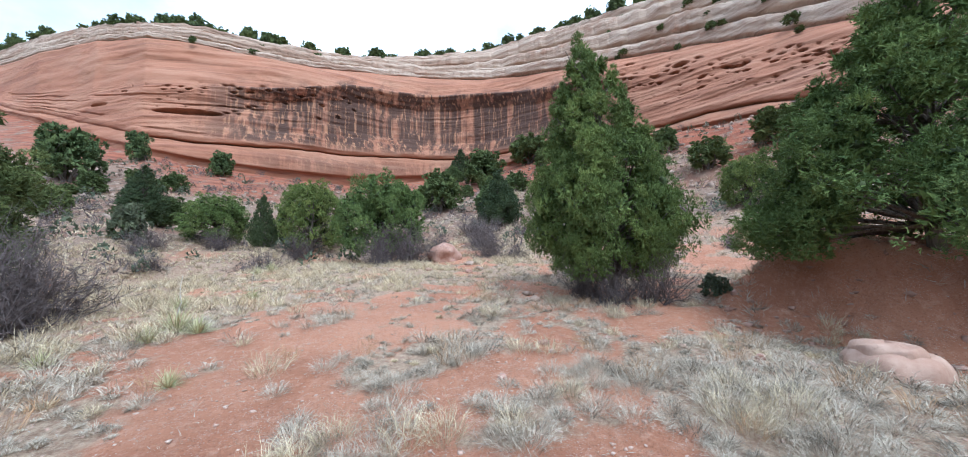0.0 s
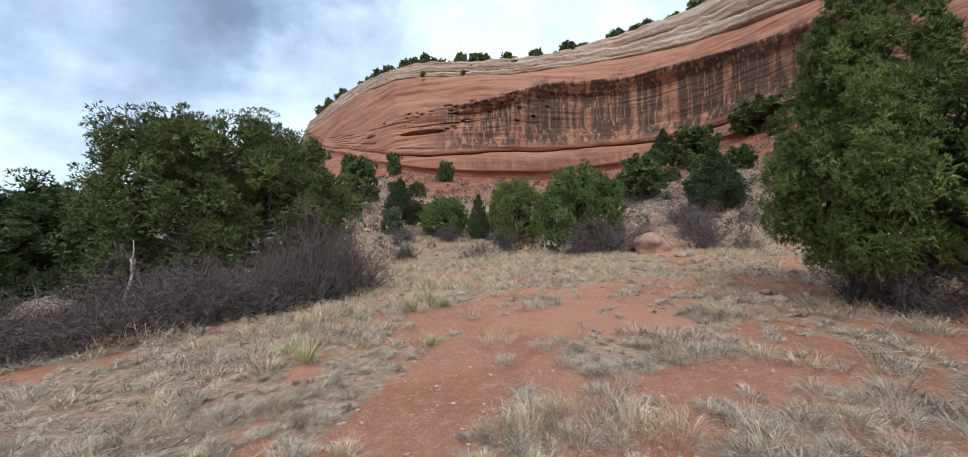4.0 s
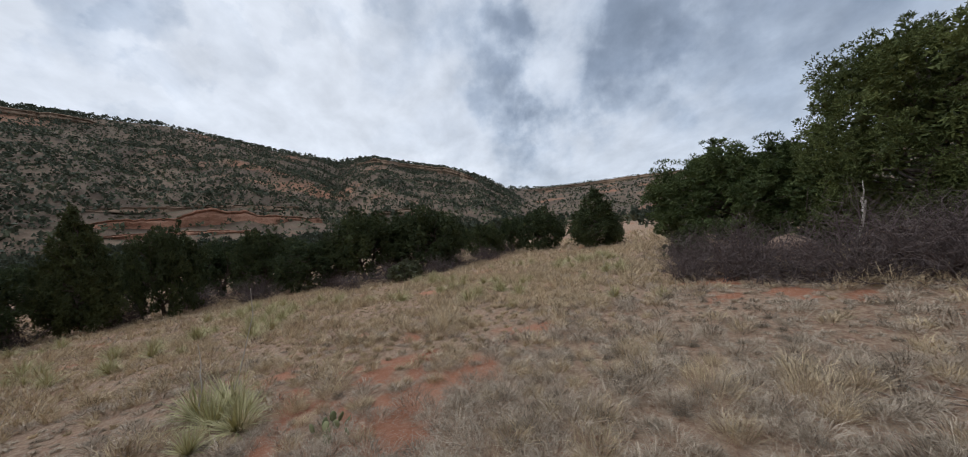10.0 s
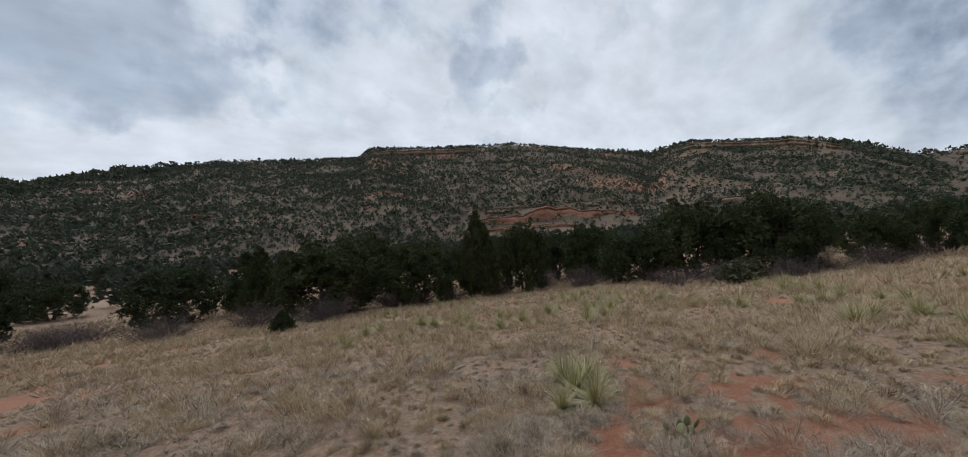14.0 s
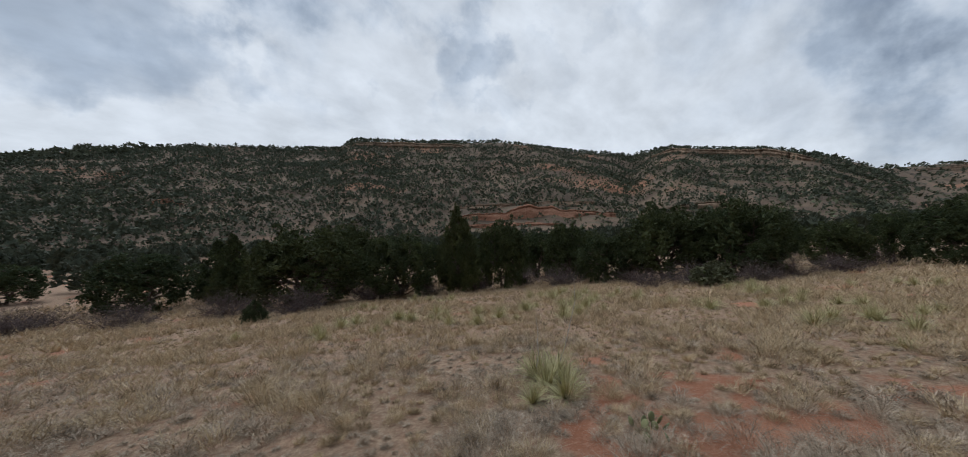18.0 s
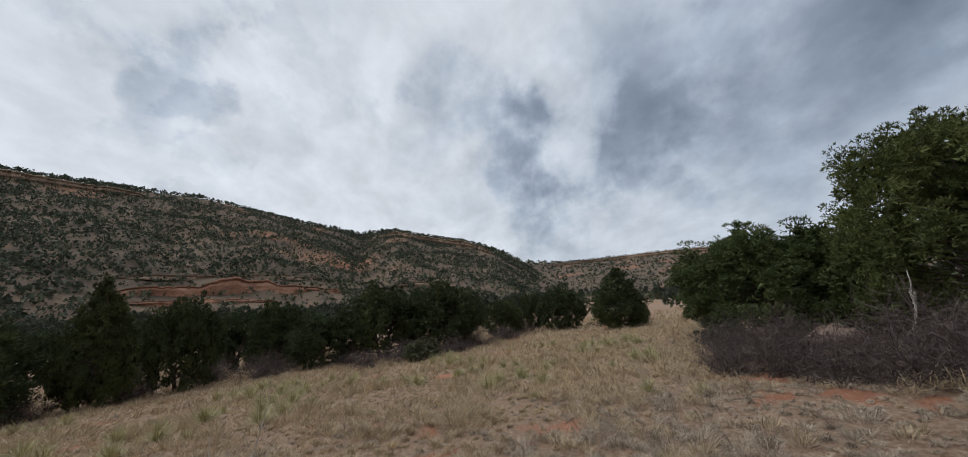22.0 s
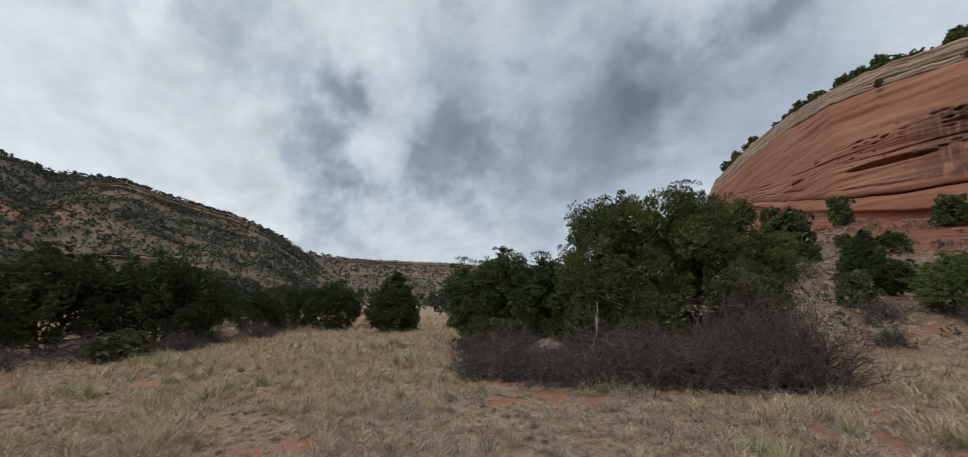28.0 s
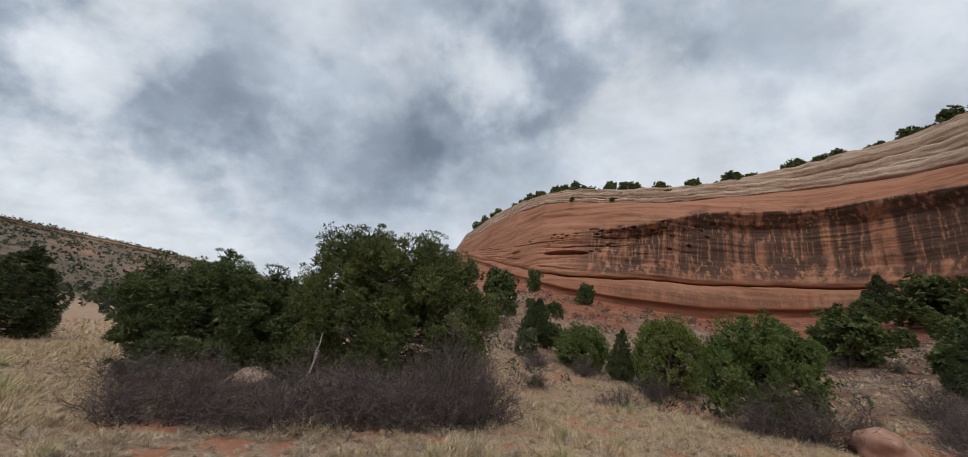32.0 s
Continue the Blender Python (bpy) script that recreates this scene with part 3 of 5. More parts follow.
def build_cliff():
    cliff = tagged(new("cliff"), "banded red sandstone cliff with dark water stains and a pale cap", "cliff", kind="structure")
    yaw, s = cliff_columns(0.24)
    get = lambda table: smoothed(np.interp(yaw, C_YAW, table), 41)
    foot, e0, e1, e2, e3 = get(C_FOOT), get(EL_FOOT), get(EL_SLAB), get(EL_LIP), get(EL_PALE)
    alcove = smooth(0, -10, yaw) * smooth(-66, -52, yaw)
    z0, z1 = up(e0, foot), up(e1, foot + 1.5)
    z1 = np.maximum(z1 + 0.45 * fbm(s, s * 0, 46, 9, 4), z0 + 1.0)
    back2 = 4.6 * (1 - alcove) + 2.4 * alcove
    z2 = np.maximum(up(e2, foot + back2), z1 + 2.0)
    back3 = 9.5 * (1 - alcove) + 6.5 * alcove
    z3 = np.maximum(up(e3, foot + back3), z2 + 0.6)
    one = np.ones_like(foot)
    lower = z1 + (z2 - z1) * 0.30
    upper = z1 + (z2 - z1) * 0.80
    # profile from the foot up: how far back, how high
    cut = smooth(9, 3, yaw) * smooth(-112, -70, yaw) * 0.7 + 0.3
    prof = [(0.9 * one, z0 - 3 - 12 * smooth(15, 18, yaw)), (0.9 * one, z0), (0.8 * one, z0 + (z1 - z0) * 0.22), (0.0 * one, z0 + (z1 - z0) * 0.28), (0.45 * one, z0 + (z1 - z0) * 0.6), (1.4 * one, z1 - 0.2), (1.6 * one, z1 - 0.02), (1.7 + 0.8 * cut, z1 + 0.05),
            (1.65 + 0.75 * cut, z1 + 0.16), (1.45 * one, z1 + 0.27), (1.2 * one, z1 + 0.85), (1.3 + 0.7 * (1 - alcove) + 1.5 * alcove, lower),
            (1.9 + 2.2 * (1 - alcove) + 1.5 * alcove, upper), (back2 - 0.45 * alcove, z2 - 0.35), (back2 - 0.35 * alcove + 0.3 * (1 - alcove), z2), (back2 + 0.5, z2 + 0.35),
            (back2 + (back3 - back2) * 0.55, z2 + (z3 - z2) * 0.62), (back3, z3), (back3 + 2.0, z3 + 0.2)]
    counts = [3, 4, 4, 6, 9, 4, 6, 4, 4, 5, 16, 52, 22, 5, 5, 18, 16, 4]
    off, zz, level = [], [], []
    for k, n in enumerate(counts):
        for q in np.arange(n) / n:
            off.append(prof[k][0] * (1 - q) + prof[k + 1][0] * q)
            zz.append(prof[k][1] * (1 - q) + prof[k + 1][1] * q)
            level.append(k + q - 2)
    off, zz, level = np.array(off), np.array(zz), np.array(level)
    # round the hard turns of the profile
    for _ in range(2):
        off[1:-1] = (off[:-2] + 2 * off[1:-1] + off[2:]) / 4
    S = np.broadcast_to(s, off.shape)
    Y = np.broadcast_to(yaw, off.shape)
    lev = np.broadcast_to(level[:, None], off.shape)
    # broad bulges, bedding ledges, small roughness
    bed = fbm(zz * 1.0 + 0.03 * S, S * 0.03, 40, 0.9, 4, 0.6)
    off = off + fbm(S, zz * 1.6, 41, 9, 3) * 0.55 + bed * 0.20 + fbm(S, zz * 2, 42, 0.8, 3) * 0.06
    wall = smooth(7.5, 9, lev) * smooth(13.2, 11.5, lev) * alcove
    off = off + wall * (0.40 * fbm(S, zz * 0.12, 43, 2.6, 3))
    slick = (1 - alcove) * smooth(7, 8.5, lev)
    off = off + slick * (0.34 * fbm(zz - 0.06 * S, S * 0.05, 44, 1.1, 3) + 0.3 * np.abs(fbm(zz - 0.03 * S, S * 0.02, 47, 3.0, 2)))
    # long bedding slots in the smooth rock
    share = (zz - z1) / (z2 - z1)
    for n, line in enumerate((0.16, 0.30, 0.47, 0.66, 0.82, 0.97)):
        d = np.abs(share - line - 0.012 * fbm(S, S * 0, 100 + n, 6, 3)) * (z2 - z1) / (0.14 + 0.08 * (n % 3))
        off = off + 0.55 * smooth(-30, -5, yaw) * smooth(1, 0.3, d) * np.clip(1.6 * fbm(S, S * 0, 110 + n, 11, 3) + 0.15, 0, 1) * smooth(7, 8, lev) * (0.25 + 0.75 * (1 - alcove))
    # weathered holes in rows, and one long slot
    rng = np.random.RandomState(11)
    holes = []
    for _ in range(46):
        holes.append((rng.uniform(-23, 8), rng.uniform(0.84, 1.06), rng.uniform(0.14, 0.30), 1.5))
    for _ in range(26):
        holes.append((rng.uniform(-20, 4), rng.uniform(0.52, 0.8), rng.uniform(0.12, 0.28), 1.5))
    for row, count, size in ((0.42, 22, 0.20), (0.55, 26, 0.24), (0.68, 30, 0.20), (0.80, 36, 0.28), (0.93, 40, 0.40), (1.02, 26, 0.34), (1.12, 34, 0.26), (1.25, 18, 0.30)):
        for _ in range(count):
            holes.append((rng.uniform(-106, -55), row + rng.normal(0, 0.015), 0.85 * size * rng.uniform(0.5, 1.25), rng.uniform(1.0, 1.6)))
    holes.append((1.0, 0.52, 0.62, 7.5))
    holes.append((8.5, 0.55, 0.4, 5.0))
    holes.append((-68.0, 1.12, 0.7, 1.6))
    for h_yaw, h_up, size, wide in holes:
        j = int(np.argmin(np.abs(yaw - h_yaw)))
        cz = z1[j] + (z2[j] - z1[j]) * h_up
        lo, hi = max(0, j - int(size * wide / 0.24) - 3), min(len(yaw), j + int(size * wide / 0.24) + 4)
        d = np.hypot((s[lo:hi] - s[j])[None] / wide, (zz[:, lo:hi] - cz - 0.0 * (s[lo:hi] - s[j])[None]) / 0.8) / size
        off[:, lo:hi] += 2.4 * size * smooth(1.0, 0.72, d) * (level[:, None] > 7.5)
    r = foot + off
    a = np.radians(Y)
    verts = np.stack([-r * np.sin(a), r * np.cos(a), zz], -1).reshape(-1, 3)
    varnish = smooth(7.6, 8.4, lev) * smooth(13.5, 12.0, lev + 0.6 * waves(S, zz, 45, 6, 2)) * smooth(4, -7, Y) * smooth(-66, -50, Y)
    varnish = np.maximum(varnish, 0.45 * smooth(3.2, 2.0, lev) * smooth(0.5, 1.5, lev) * alcove)
    me = mesh_of("rock_wall", verts, grid_faces(len(off), len(yaw)), REDROCK, True, varnish=varnish)
    part("rock_wall", me, cliff, "red slickrock wall with dark streaks and weathered holes")
    # the pale cap: ledge upon ledge back to the rim
    yaw, s = cliff_columns(0.25)
    foot, e3, e4 = get(C_FOOT), get(EL_PALE), get(EL_RIM)
    alcove = smooth(0, -10, yaw) * smooth(-66, -52, yaw)
    start = 9.5 * (1 - alcove) + 6.5 * alcove
    e2 = get(EL_LIP)
    z3, z4 = up(e3, foot + start), up(e4, foot + RIM_BACK)
    z3 = np.maximum(z3, up(e2, foot + 4) + 0.6)
    z4 = np.maximum(z4, z3 + 1.5)
    cuts = (0, 0.20, 0.26, 0.50, 0.56, 0.80, 1.0)
    for k in range(len(cuts) - 1):
        rows_off, rows_z = [], []
        wobble = 0.035 * fbm(s, s * 0, 70 + k, 55, 4)
        lo = np.clip(cuts[k] + wobble * (k > 0), 0, 1)
        hi = np.clip(cuts[k + 1] + 0.035 * fbm(s, s * 0, 71 + k, 55, 4) * (k < len(cuts) - 2), 0.02, 1)
        blocky = np.round(2.2 * fbm(s, s * 0, 50 + k, 1.7, 2)) / 2.2
        jag = fbm(s, s * 0, 60 + k, 16, 4) * 0.7 + blocky * 0.35
        b0 = start + (RIM_BACK - start) * lo + jag
        b1 = start + (RIM_BACK - start) * hi + (2.6 if k < len(cuts) - 2 else 14)
        za, zb = z3 + (z4 - z3) * lo, z3 + (z4 - z3) * hi
        worn = 0.5 + 0.5 * fbm(s, s * 0, 75 + k, 5, 3)
        shape = [(1.6, -0.7), (1.3, 0.0), (1.2, 0.16), (0.06, 0.20), (0.0, 0.36), (0.10, 0.56), (0.02, 0.62), (0.04, 0.93), (0.14, 1.0)]
        for o, h in shape:
            rough = fbm(s, s * 0 + h * 9, 80 + k, 1.6, 4) * 0.14
            rows_off.append(b0 + o * (1 + worn) + rough)
            rows_z.append(za + (zb - za) * h)
        for q in (0.3, 0.65, 1.0):
            rows_off.append((b0 + 0.7) * (1 - q) + b1 * q)
            rows_z.append(zb + 0.3 * q + fbm(s, s * 0 + q * 4, 90 + k, 2.0, 4) * 0.18)
        r, zz, a = foot + np.array(rows_off), np.array(rows_z), np.radians(yaw)[None]
        verts = np.stack([-r * np.sin(a), r * np.cos(a), zz], -1).reshape(-1, 3)
        part("ledge", mesh_of("ledge", verts, grid_faces(len(rows_off), len(yaw)), CAPROCK, False), cliff, "pale weathered sandstone ledge")


build_ground()
build_cliff()

# ---- plants ----
def tube(points, radii, sides=6):
    """A tapered tube along points, as verts and quads."""
    points, radii = np.asarray(points, float), np.asarray(radii, float)
    ways = np.gradient(points, axis=0)
    ways /= np.linalg.norm(ways, axis=1)[:, None] + 1e-9
    ref = np.where(np.abs(ways[:, 2:3]) > 0.9, [[1.0, 0, 0]], [[0, 0, 1.0]])
    u = np.cross(ways, ref)
    u /= np.linalg.norm(u, axis=1)[:, None] + 1e-9
    v = np.cross(ways, u)
    t = np.arange(sides) * math.tau / sides
    ring = np.cos(t)[None, :, None] * u[:, None] + np.sin(t)[None, :, None] * v[:, None]
    return (points[:, None] + ring * radii[:, None, None]).reshape(-1, 3), grid_faces(len(points), sides, True)


def joined(pieces):
    verts, faces, n = [], [], 0
    for v, f in pieces:
        verts.append(v), faces.append(np.asarray(f) + n)
        n += len(v)
    return np.concatenate(verts), np.concatenate(faces)


def wander(rng, start, end, steps, bend):
    q = np.linspace(0, 1, steps)[:, None]
    p = np.asarray(start) * (1 - q) + np.asarray(end) * q
    kick = np.cumsum(rng.normal(0, bend, (steps, 3)), axis=0)
    kick -= kick[0]
    return p + kick * np.minimum(q * 3, 1)


def sprays(rng, centres, outward, size, narrow=0.15, blades=3, stray=0.75):
    """Small leaf sprays: slim triangles that start at a centre and point outward and up."""
    n = len(centres)
    c = np.repeat(centres, blades, axis=0)
    way = np.repeat(outward, blades, axis=0) + rng.normal(0, stray, (n * blades, 3)) + [0, 0, 0.25]
    way /= np.linalg.norm(way, axis=1)[:, None]
    side = np.cross(way, rng.normal(0, 1, (n * blades, 3)))
    side /= np.linalg.norm(side, axis=1)[:, None] + 1e-9
    length = size * rng.uniform(0.6, 1.35, (n * blades, 1))
    base, tip = c - way * length * 0.25, c + way * length * 0.75
    verts = np.stack([base - side * length * narrow, base + side * length * narrow, tip], 1).reshape(-1, 3)
    return verts, np.arange(n * blades)[:, None] * 3 + np.array([[0, 1, 2]])


def crown_points(rng, lobes, count, middle, each=30):
    """Places on the outer sides of small clumps of twigs, which sit on many overlapping lobes (x, y, z, radius) about a middle."""
    lobes = np.asarray(lobes)
    weight = lobes[:, 3] ** 2
    clumps = max(len(lobes), count // each)
    pick = rng.choice(len(lobes), clumps, p=weight / weight.sum())
    out = lobes[pick, :3] - middle
    out /= np.linalg.norm(out, axis=1)[:, None] + 0.2
    way = rng.normal(0, 1, (clumps, 3))
    way = way / np.linalg.norm(way, axis=1)[:, None] + out * 0.75 + [0, 0, 0.25]
    way /= np.linalg.norm(way, axis=1)[:, None] + 1e-9
    deep = 1 - 0.45 * rng.uniform(0, 1, (clumps, 1)) ** 2.0
    heart = lobes[pick, :3] + way * lobes[pick, 3:4] * deep * (1 + 0.14 * rng.normal(0, 1, (clumps, 1)).clip(-1.5, 2.4))
    size = lobes[pick, 3] * rng.uniform(0.26, 0.52, clumps)
    own = rng.randint(0, clumps, count)
    point = rng.normal(0, 1, (count, 3))
    point = point / np.linalg.norm(point, axis=1)[:, None] + way[own] * 0.7 + [0, 0, 0.3]
    point /= np.linalg.norm(point, axis=1)[:, None] + 1e-9
    reach = size[own][:, None] * (1 - 0.55 * rng.uniform(0, 1, (count, 1)) ** 1.6)
    return heart[own] + point * reach, point


def round_lobes(rng, height, width, count, ragged_top=0.10):
    """Lobes spread evenly over a broad juniper dome, low skirts included."""
    half = width / 2
    lobes = [(0, 0, height * 0.45, min(half, height * 0.5) * 0.62)]
    size = 1.2 * math.sqrt(half * height * 2.0 / count)
    for k in range(count):
        up_by = -0.72 + 1.68 * (k + rng.uniform(0, 1)) / count
        a = k * 2.39996 + rng.uniform(-0.35, 0.35)
        flat = math.sqrt(max(0.0, 1 - min(1, abs(up_by)) ** 2.4))
        rise = height * (0.46 + (0.50 if up_by > 0 else 0.46) * up_by)
        fall = rng.uniform(1.0 - 1.6 * ragged_top, 1.02) - size * 0.45 / half
        own = size * rng.uniform(0.55, 1.0)
        rise *= rng.uniform(1 - ragged_top, 1 + 0.5 * ragged_top)
        lobes.append((half * flat * fall * math.cos(a), half * flat * fall * math.sin(a), min(max(rise, own * 0.5), height * 1.04 - own * 0.7), own))
    if count > 100:
        for k in range(count // 4):
            a, own = k * 2.39996, size * rng.uniform(0.6, 1.1)
            lobes.append((half * rng.uniform(0.55, 0.92) * math.cos(a), half * rng.uniform(0.55, 0.92) * math.sin(a), height * rng.uniform(0.10, 0.36), own))
    for _ in range(count // 3):
        q, a = rng.uniform(0.1, 0.55), rng.uniform(0, math.tau)
        lobes.append((half * q * math.cos(a), half * q * math.sin(a), height * rng.uniform(0.45, 0.8), size))
    return lobes


def cone_lobes(rng, height, width, count, skirt=0.09):
    """Lobes spread over a full, uneven cone that rounds in at its foot; a low skirt hangs down to the base or past it."""
    half = width / 2
    lobes = [(0, 0, height * 0.35, half * 0.55), (0, 0, height * 0.6, half * 0.35), (0, 0, height * 0.8, half * 0.24), (0, 0, height * 0.92, half * 0.13)]
    size = 1.32 * math.sqrt(half * height * 1.15 / count)
    full = 0.50 if skirt > 0.07 else 0.85
    for k in range(count):
        q = 1 - math.sqrt(1 - 0.985 * (k + rng.uniform(0, 1)) / count)
        a = k * 2.39996 + rng.uniform(-0.4, 0.4)
        reach = half * min(1.0, full + 3.4 * q) * (1 - q) ** 0.68 * rng.uniform(0.74, 1.0)
        own = size * (0.45 + 0.75 * (1 - q)) * rng.uniform(0.7, 1.15)
        lobes.append((reach * math.cos(a), reach * math.sin(a), height * (skirt + (0.96 - skirt) * q), own))
    for k in range(count // 3):
        q, a = rng.uniform(0.15, 0.95), k * 2.39996
        reach = half * (1 - q) ** 0.68 * rng.uniform(0.3, 0.85)
        lobes.append((reach * math.cos(a), reach * math.sin(a), height * (skirt + (0.96 - skirt) * q), size * (0.35 + 0.75 * (1 - q)) * rng.uniform(0.8, 1.2)))
    return lobes


def wood(rng, lobes, height, stems, thick, share):
    """Stems from the base and limbs out to some of the lobes."""
    pieces = []
    tops = []
    for k in range(stems):
        a = math.tau * k / stems + rng.uniform(-0.4, 0.4)
        lean = 0.22 * height if stems > 1 else 0.03 * height
        end = (lean * math.cos(a), lean * math.sin(a), height * rng.uniform(0.6, 0.8) if stems > 1 else height * 0.93)
        pts = wander(rng, (0.10 * math.cos(a) * (stems > 1), 0.10 * math.sin(a) * (stems > 1), -0.15), end, 9, 0.045)
        pieces.append(tube(pts, np.linspace(thick, thick * 0.18, 9), 7))
        tops.append(pts)
    for lobe in lobes:
        if rng.uniform() > share:
            continue
        pts = tops[rng.randint(len(tops))]
        z_from = max(0.25, lobe[2] - rng.uniform(0.15, 0.45) * height * 0.5)
        start = pts[np.argmin(np.abs(pts[:, 2] - z_from))]
        limb = wander(rng, start, lobe[:3], 6, 0.05)
        pieces.append(tube(limb, np.linspace(thick * 0.34, thick * 0.07, 6), 5))
    return joined(pieces)


def shade_lumps(lobes, share):
    """Rough little dark lumps added in each lobe; their colour paints the crown's shade."""
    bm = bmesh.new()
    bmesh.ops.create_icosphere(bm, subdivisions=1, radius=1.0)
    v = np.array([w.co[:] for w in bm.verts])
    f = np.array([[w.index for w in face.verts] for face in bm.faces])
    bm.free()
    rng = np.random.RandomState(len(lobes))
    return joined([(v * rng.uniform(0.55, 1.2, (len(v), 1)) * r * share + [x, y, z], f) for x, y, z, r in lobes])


def tree_meshes(name, seed, kind, height, width, detail, leaf, mat, lean=None, skirt=0.09, ragged_top=0.10):
    """Trunk and crown meshes of one tree."""
    rng = np.random.RandomState(seed)
    if kind == "round":
        lobes = round_lobes(rng, height, width, 150 if detail > 20000 else 84 if detail > 2500 else 34, ragged_top)
        stems, thick = rng.randint(2, 5), 0.045 * height ** 0.8
    else:
        lobes = cone_lobes(rng, height, width, 190 if detail > 30000 else 85 if detail > 8000 else 60 if detail > 2500 else 30, skirt)
        stems, thick = 1, 0.03 * height ** 0.9
    lobes = np.array(lobes, float)
    middle = np.array([0, 0, height * 0.3])
    p, way = crown_points(rng, lobes, detail, middle)
    wide = np.mean(np.quantile(p[:, :2], 0.985, axis=0) - np.quantile(p[:, :2], 0.015, axis=0))
    fit_in = np.array([width / wide, width / wide, height / np.quantile(p[:, 2], 0.995)])
    p, lobes[:, :3] = p * fit_in, lobes[:, :3] * fit_in
    v, f = wood(rng, lobes, height, min(stems, 2) if detail < 800 else stems, thick, 0.5 if detail > 2500 else 0.25 if detail > 800 else 0.08)
    lean = np.array(lean or (0, 0), float)

    def bent(places):
        """Places moved with the tree's lean."""
        return places + np.concatenate([lean * np.clip(places[:, 2:] / height, 0, 1.1) ** 1.5, 0 * places[:, 2:]], 1)

    trunk = mesh_of(name + "_trunk", bent(v), f, BARK, True)
    keep = p[:, 2] > (skirt - 0.05) * height
    thin, many = (0.15, 3) if kind == "round" else (0.12, 3)
    if detail < 8000:
        thin, many = thin * 1.6, 3
    v, f = sprays(rng, p[keep], way[keep], leaf, thin, many)
    # the shaded sprays inside the lobes
    count = detail * 2 // 5
    pick = rng.randint(0, len(lobes), count)
    inward = rng.normal(0, 1, (count, 3))
    inward /= np.linalg.norm(inward, axis=1)[:, None]
    q = lobes[pick, :3] + inward * lobes[pick, 3:4] * rng.uniform(0.35, 0.88, (count, 1))
    low = q[:, 2] > (skirt - 0.05) * height
    deep_v, deep_f = sprays(rng, q[low], inward[low], leaf * 1.7, thin * 1.7, 2)
    v, f = np.concatenate([v, deep_v]), np.concatenate([f, deep_f + len(v)])
    # added dark fill: shade deep in the crown, put into colour
    core_v, core_f = shade_lumps([lobe for lobe in lobes if lobe[2] > 0.10 * height], 0.30)
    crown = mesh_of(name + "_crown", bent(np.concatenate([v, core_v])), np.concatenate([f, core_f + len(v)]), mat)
    crown.materials.append(CROWNSHADE)
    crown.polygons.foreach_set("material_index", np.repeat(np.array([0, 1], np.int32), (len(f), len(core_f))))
    return trunk, crown


def stand(name, meshes, x, y, turn, sx, sz, label, category, group="", z=None, mat=None):
    """A tree thing with its trunk and crown, rooted in the land."""
    root = tagged(new(name), label, category, group)
    here = float(land(x, y)) if z is None else z
    root.matrix_world = Matrix.LocRotScale((x, y, here - 0.05), Euler((0, 0, turn)), (sx, sx, sz))
    part("trunk", meshes[0], root)
    part("crown", meshes[1], root)
    return root


near_juniper = [tree_meshes("juniper", 101, "round", 5.0, 6.2, 70000, 0.072, OLIVE), tree_meshes("juniper", 102, "round", 3.4, 5.4, 50000, 0.074, OLIVE, None, 0.09, 0.22)]
far_juniper = [tree_meshes("juniper", 110 + k, "round", 4.0, 4.4, 12000, 0.115, BACKLITTONE) for k in range(4)]
green_bush = [tree_meshes("juniper_bush", 114 + k, "round", 4.0, 4.4, 15000, 0.10, BUSHGREEN, None, 0.09, 0.05) for k in range(3)]
far_cone = [tree_meshes("pinyon", 120 + k, "cone", 4.0, 3.0, 11000, 0.11, BACKLITTONE) for k in range(3)]
near_pinyon = [tree_meshes("pinyon", 130, "cone", 5.2, 3.7, 62000, 0.068, PINYON, (-0.30, 0.45), 0.13), tree_meshes("pinyon", 131, "cone", 5.4, 5.6, 58000, 0.085, PINYON, None, 0.035)]
rim_bush = [tree_meshes("juniper_bush", 145 + k, "round", 2.6, 2.6, 480, 0.30, OLIVE) for k in range(4)]
slope_bush = [tree_meshes("juniper_bush", 140 + k, "round", 2.6, 2.6, 2400, 0.15, OLIVE) for k in range(4)]
dusty_bush = [tree_meshes("scrub_bush", 150 + k, "round", 1.4, 1.8, 1100, 0.12, SAGE) for k in range(2)]

stand("juniper_tree", near_juniper[0], -5.75, 11.9, 0.4, 1.0, 1.04, "large many-stemmed green juniper behind a dead thicket", "tree", "junipers by the thicket")
stand("juniper_tree", near_juniper[1], -10.7, 11.0, 1.4, 1.12, 1.04, "broad lower juniper with a ragged top beside the large one", "tree", "junipers by the thicket")
stand("pinyon_tree", near_pinyon[0], 6.9, 4.25, 0.0, 0.75, 1.02, "dense green pinyon standing on bare red soil", "tree")
stand("pinyon_tree", near_pinyon[1], 9.0, 0.1, 1.9, 0.80, 0.80, "wide dark pinyon on top of the cut bank", "tree")
stand("pinyon_tree", far_cone[0], -21.5, 11.0, 0.2, 1.05, 0.9, "single conical dark pinyon at the meadow's edge", "tree")

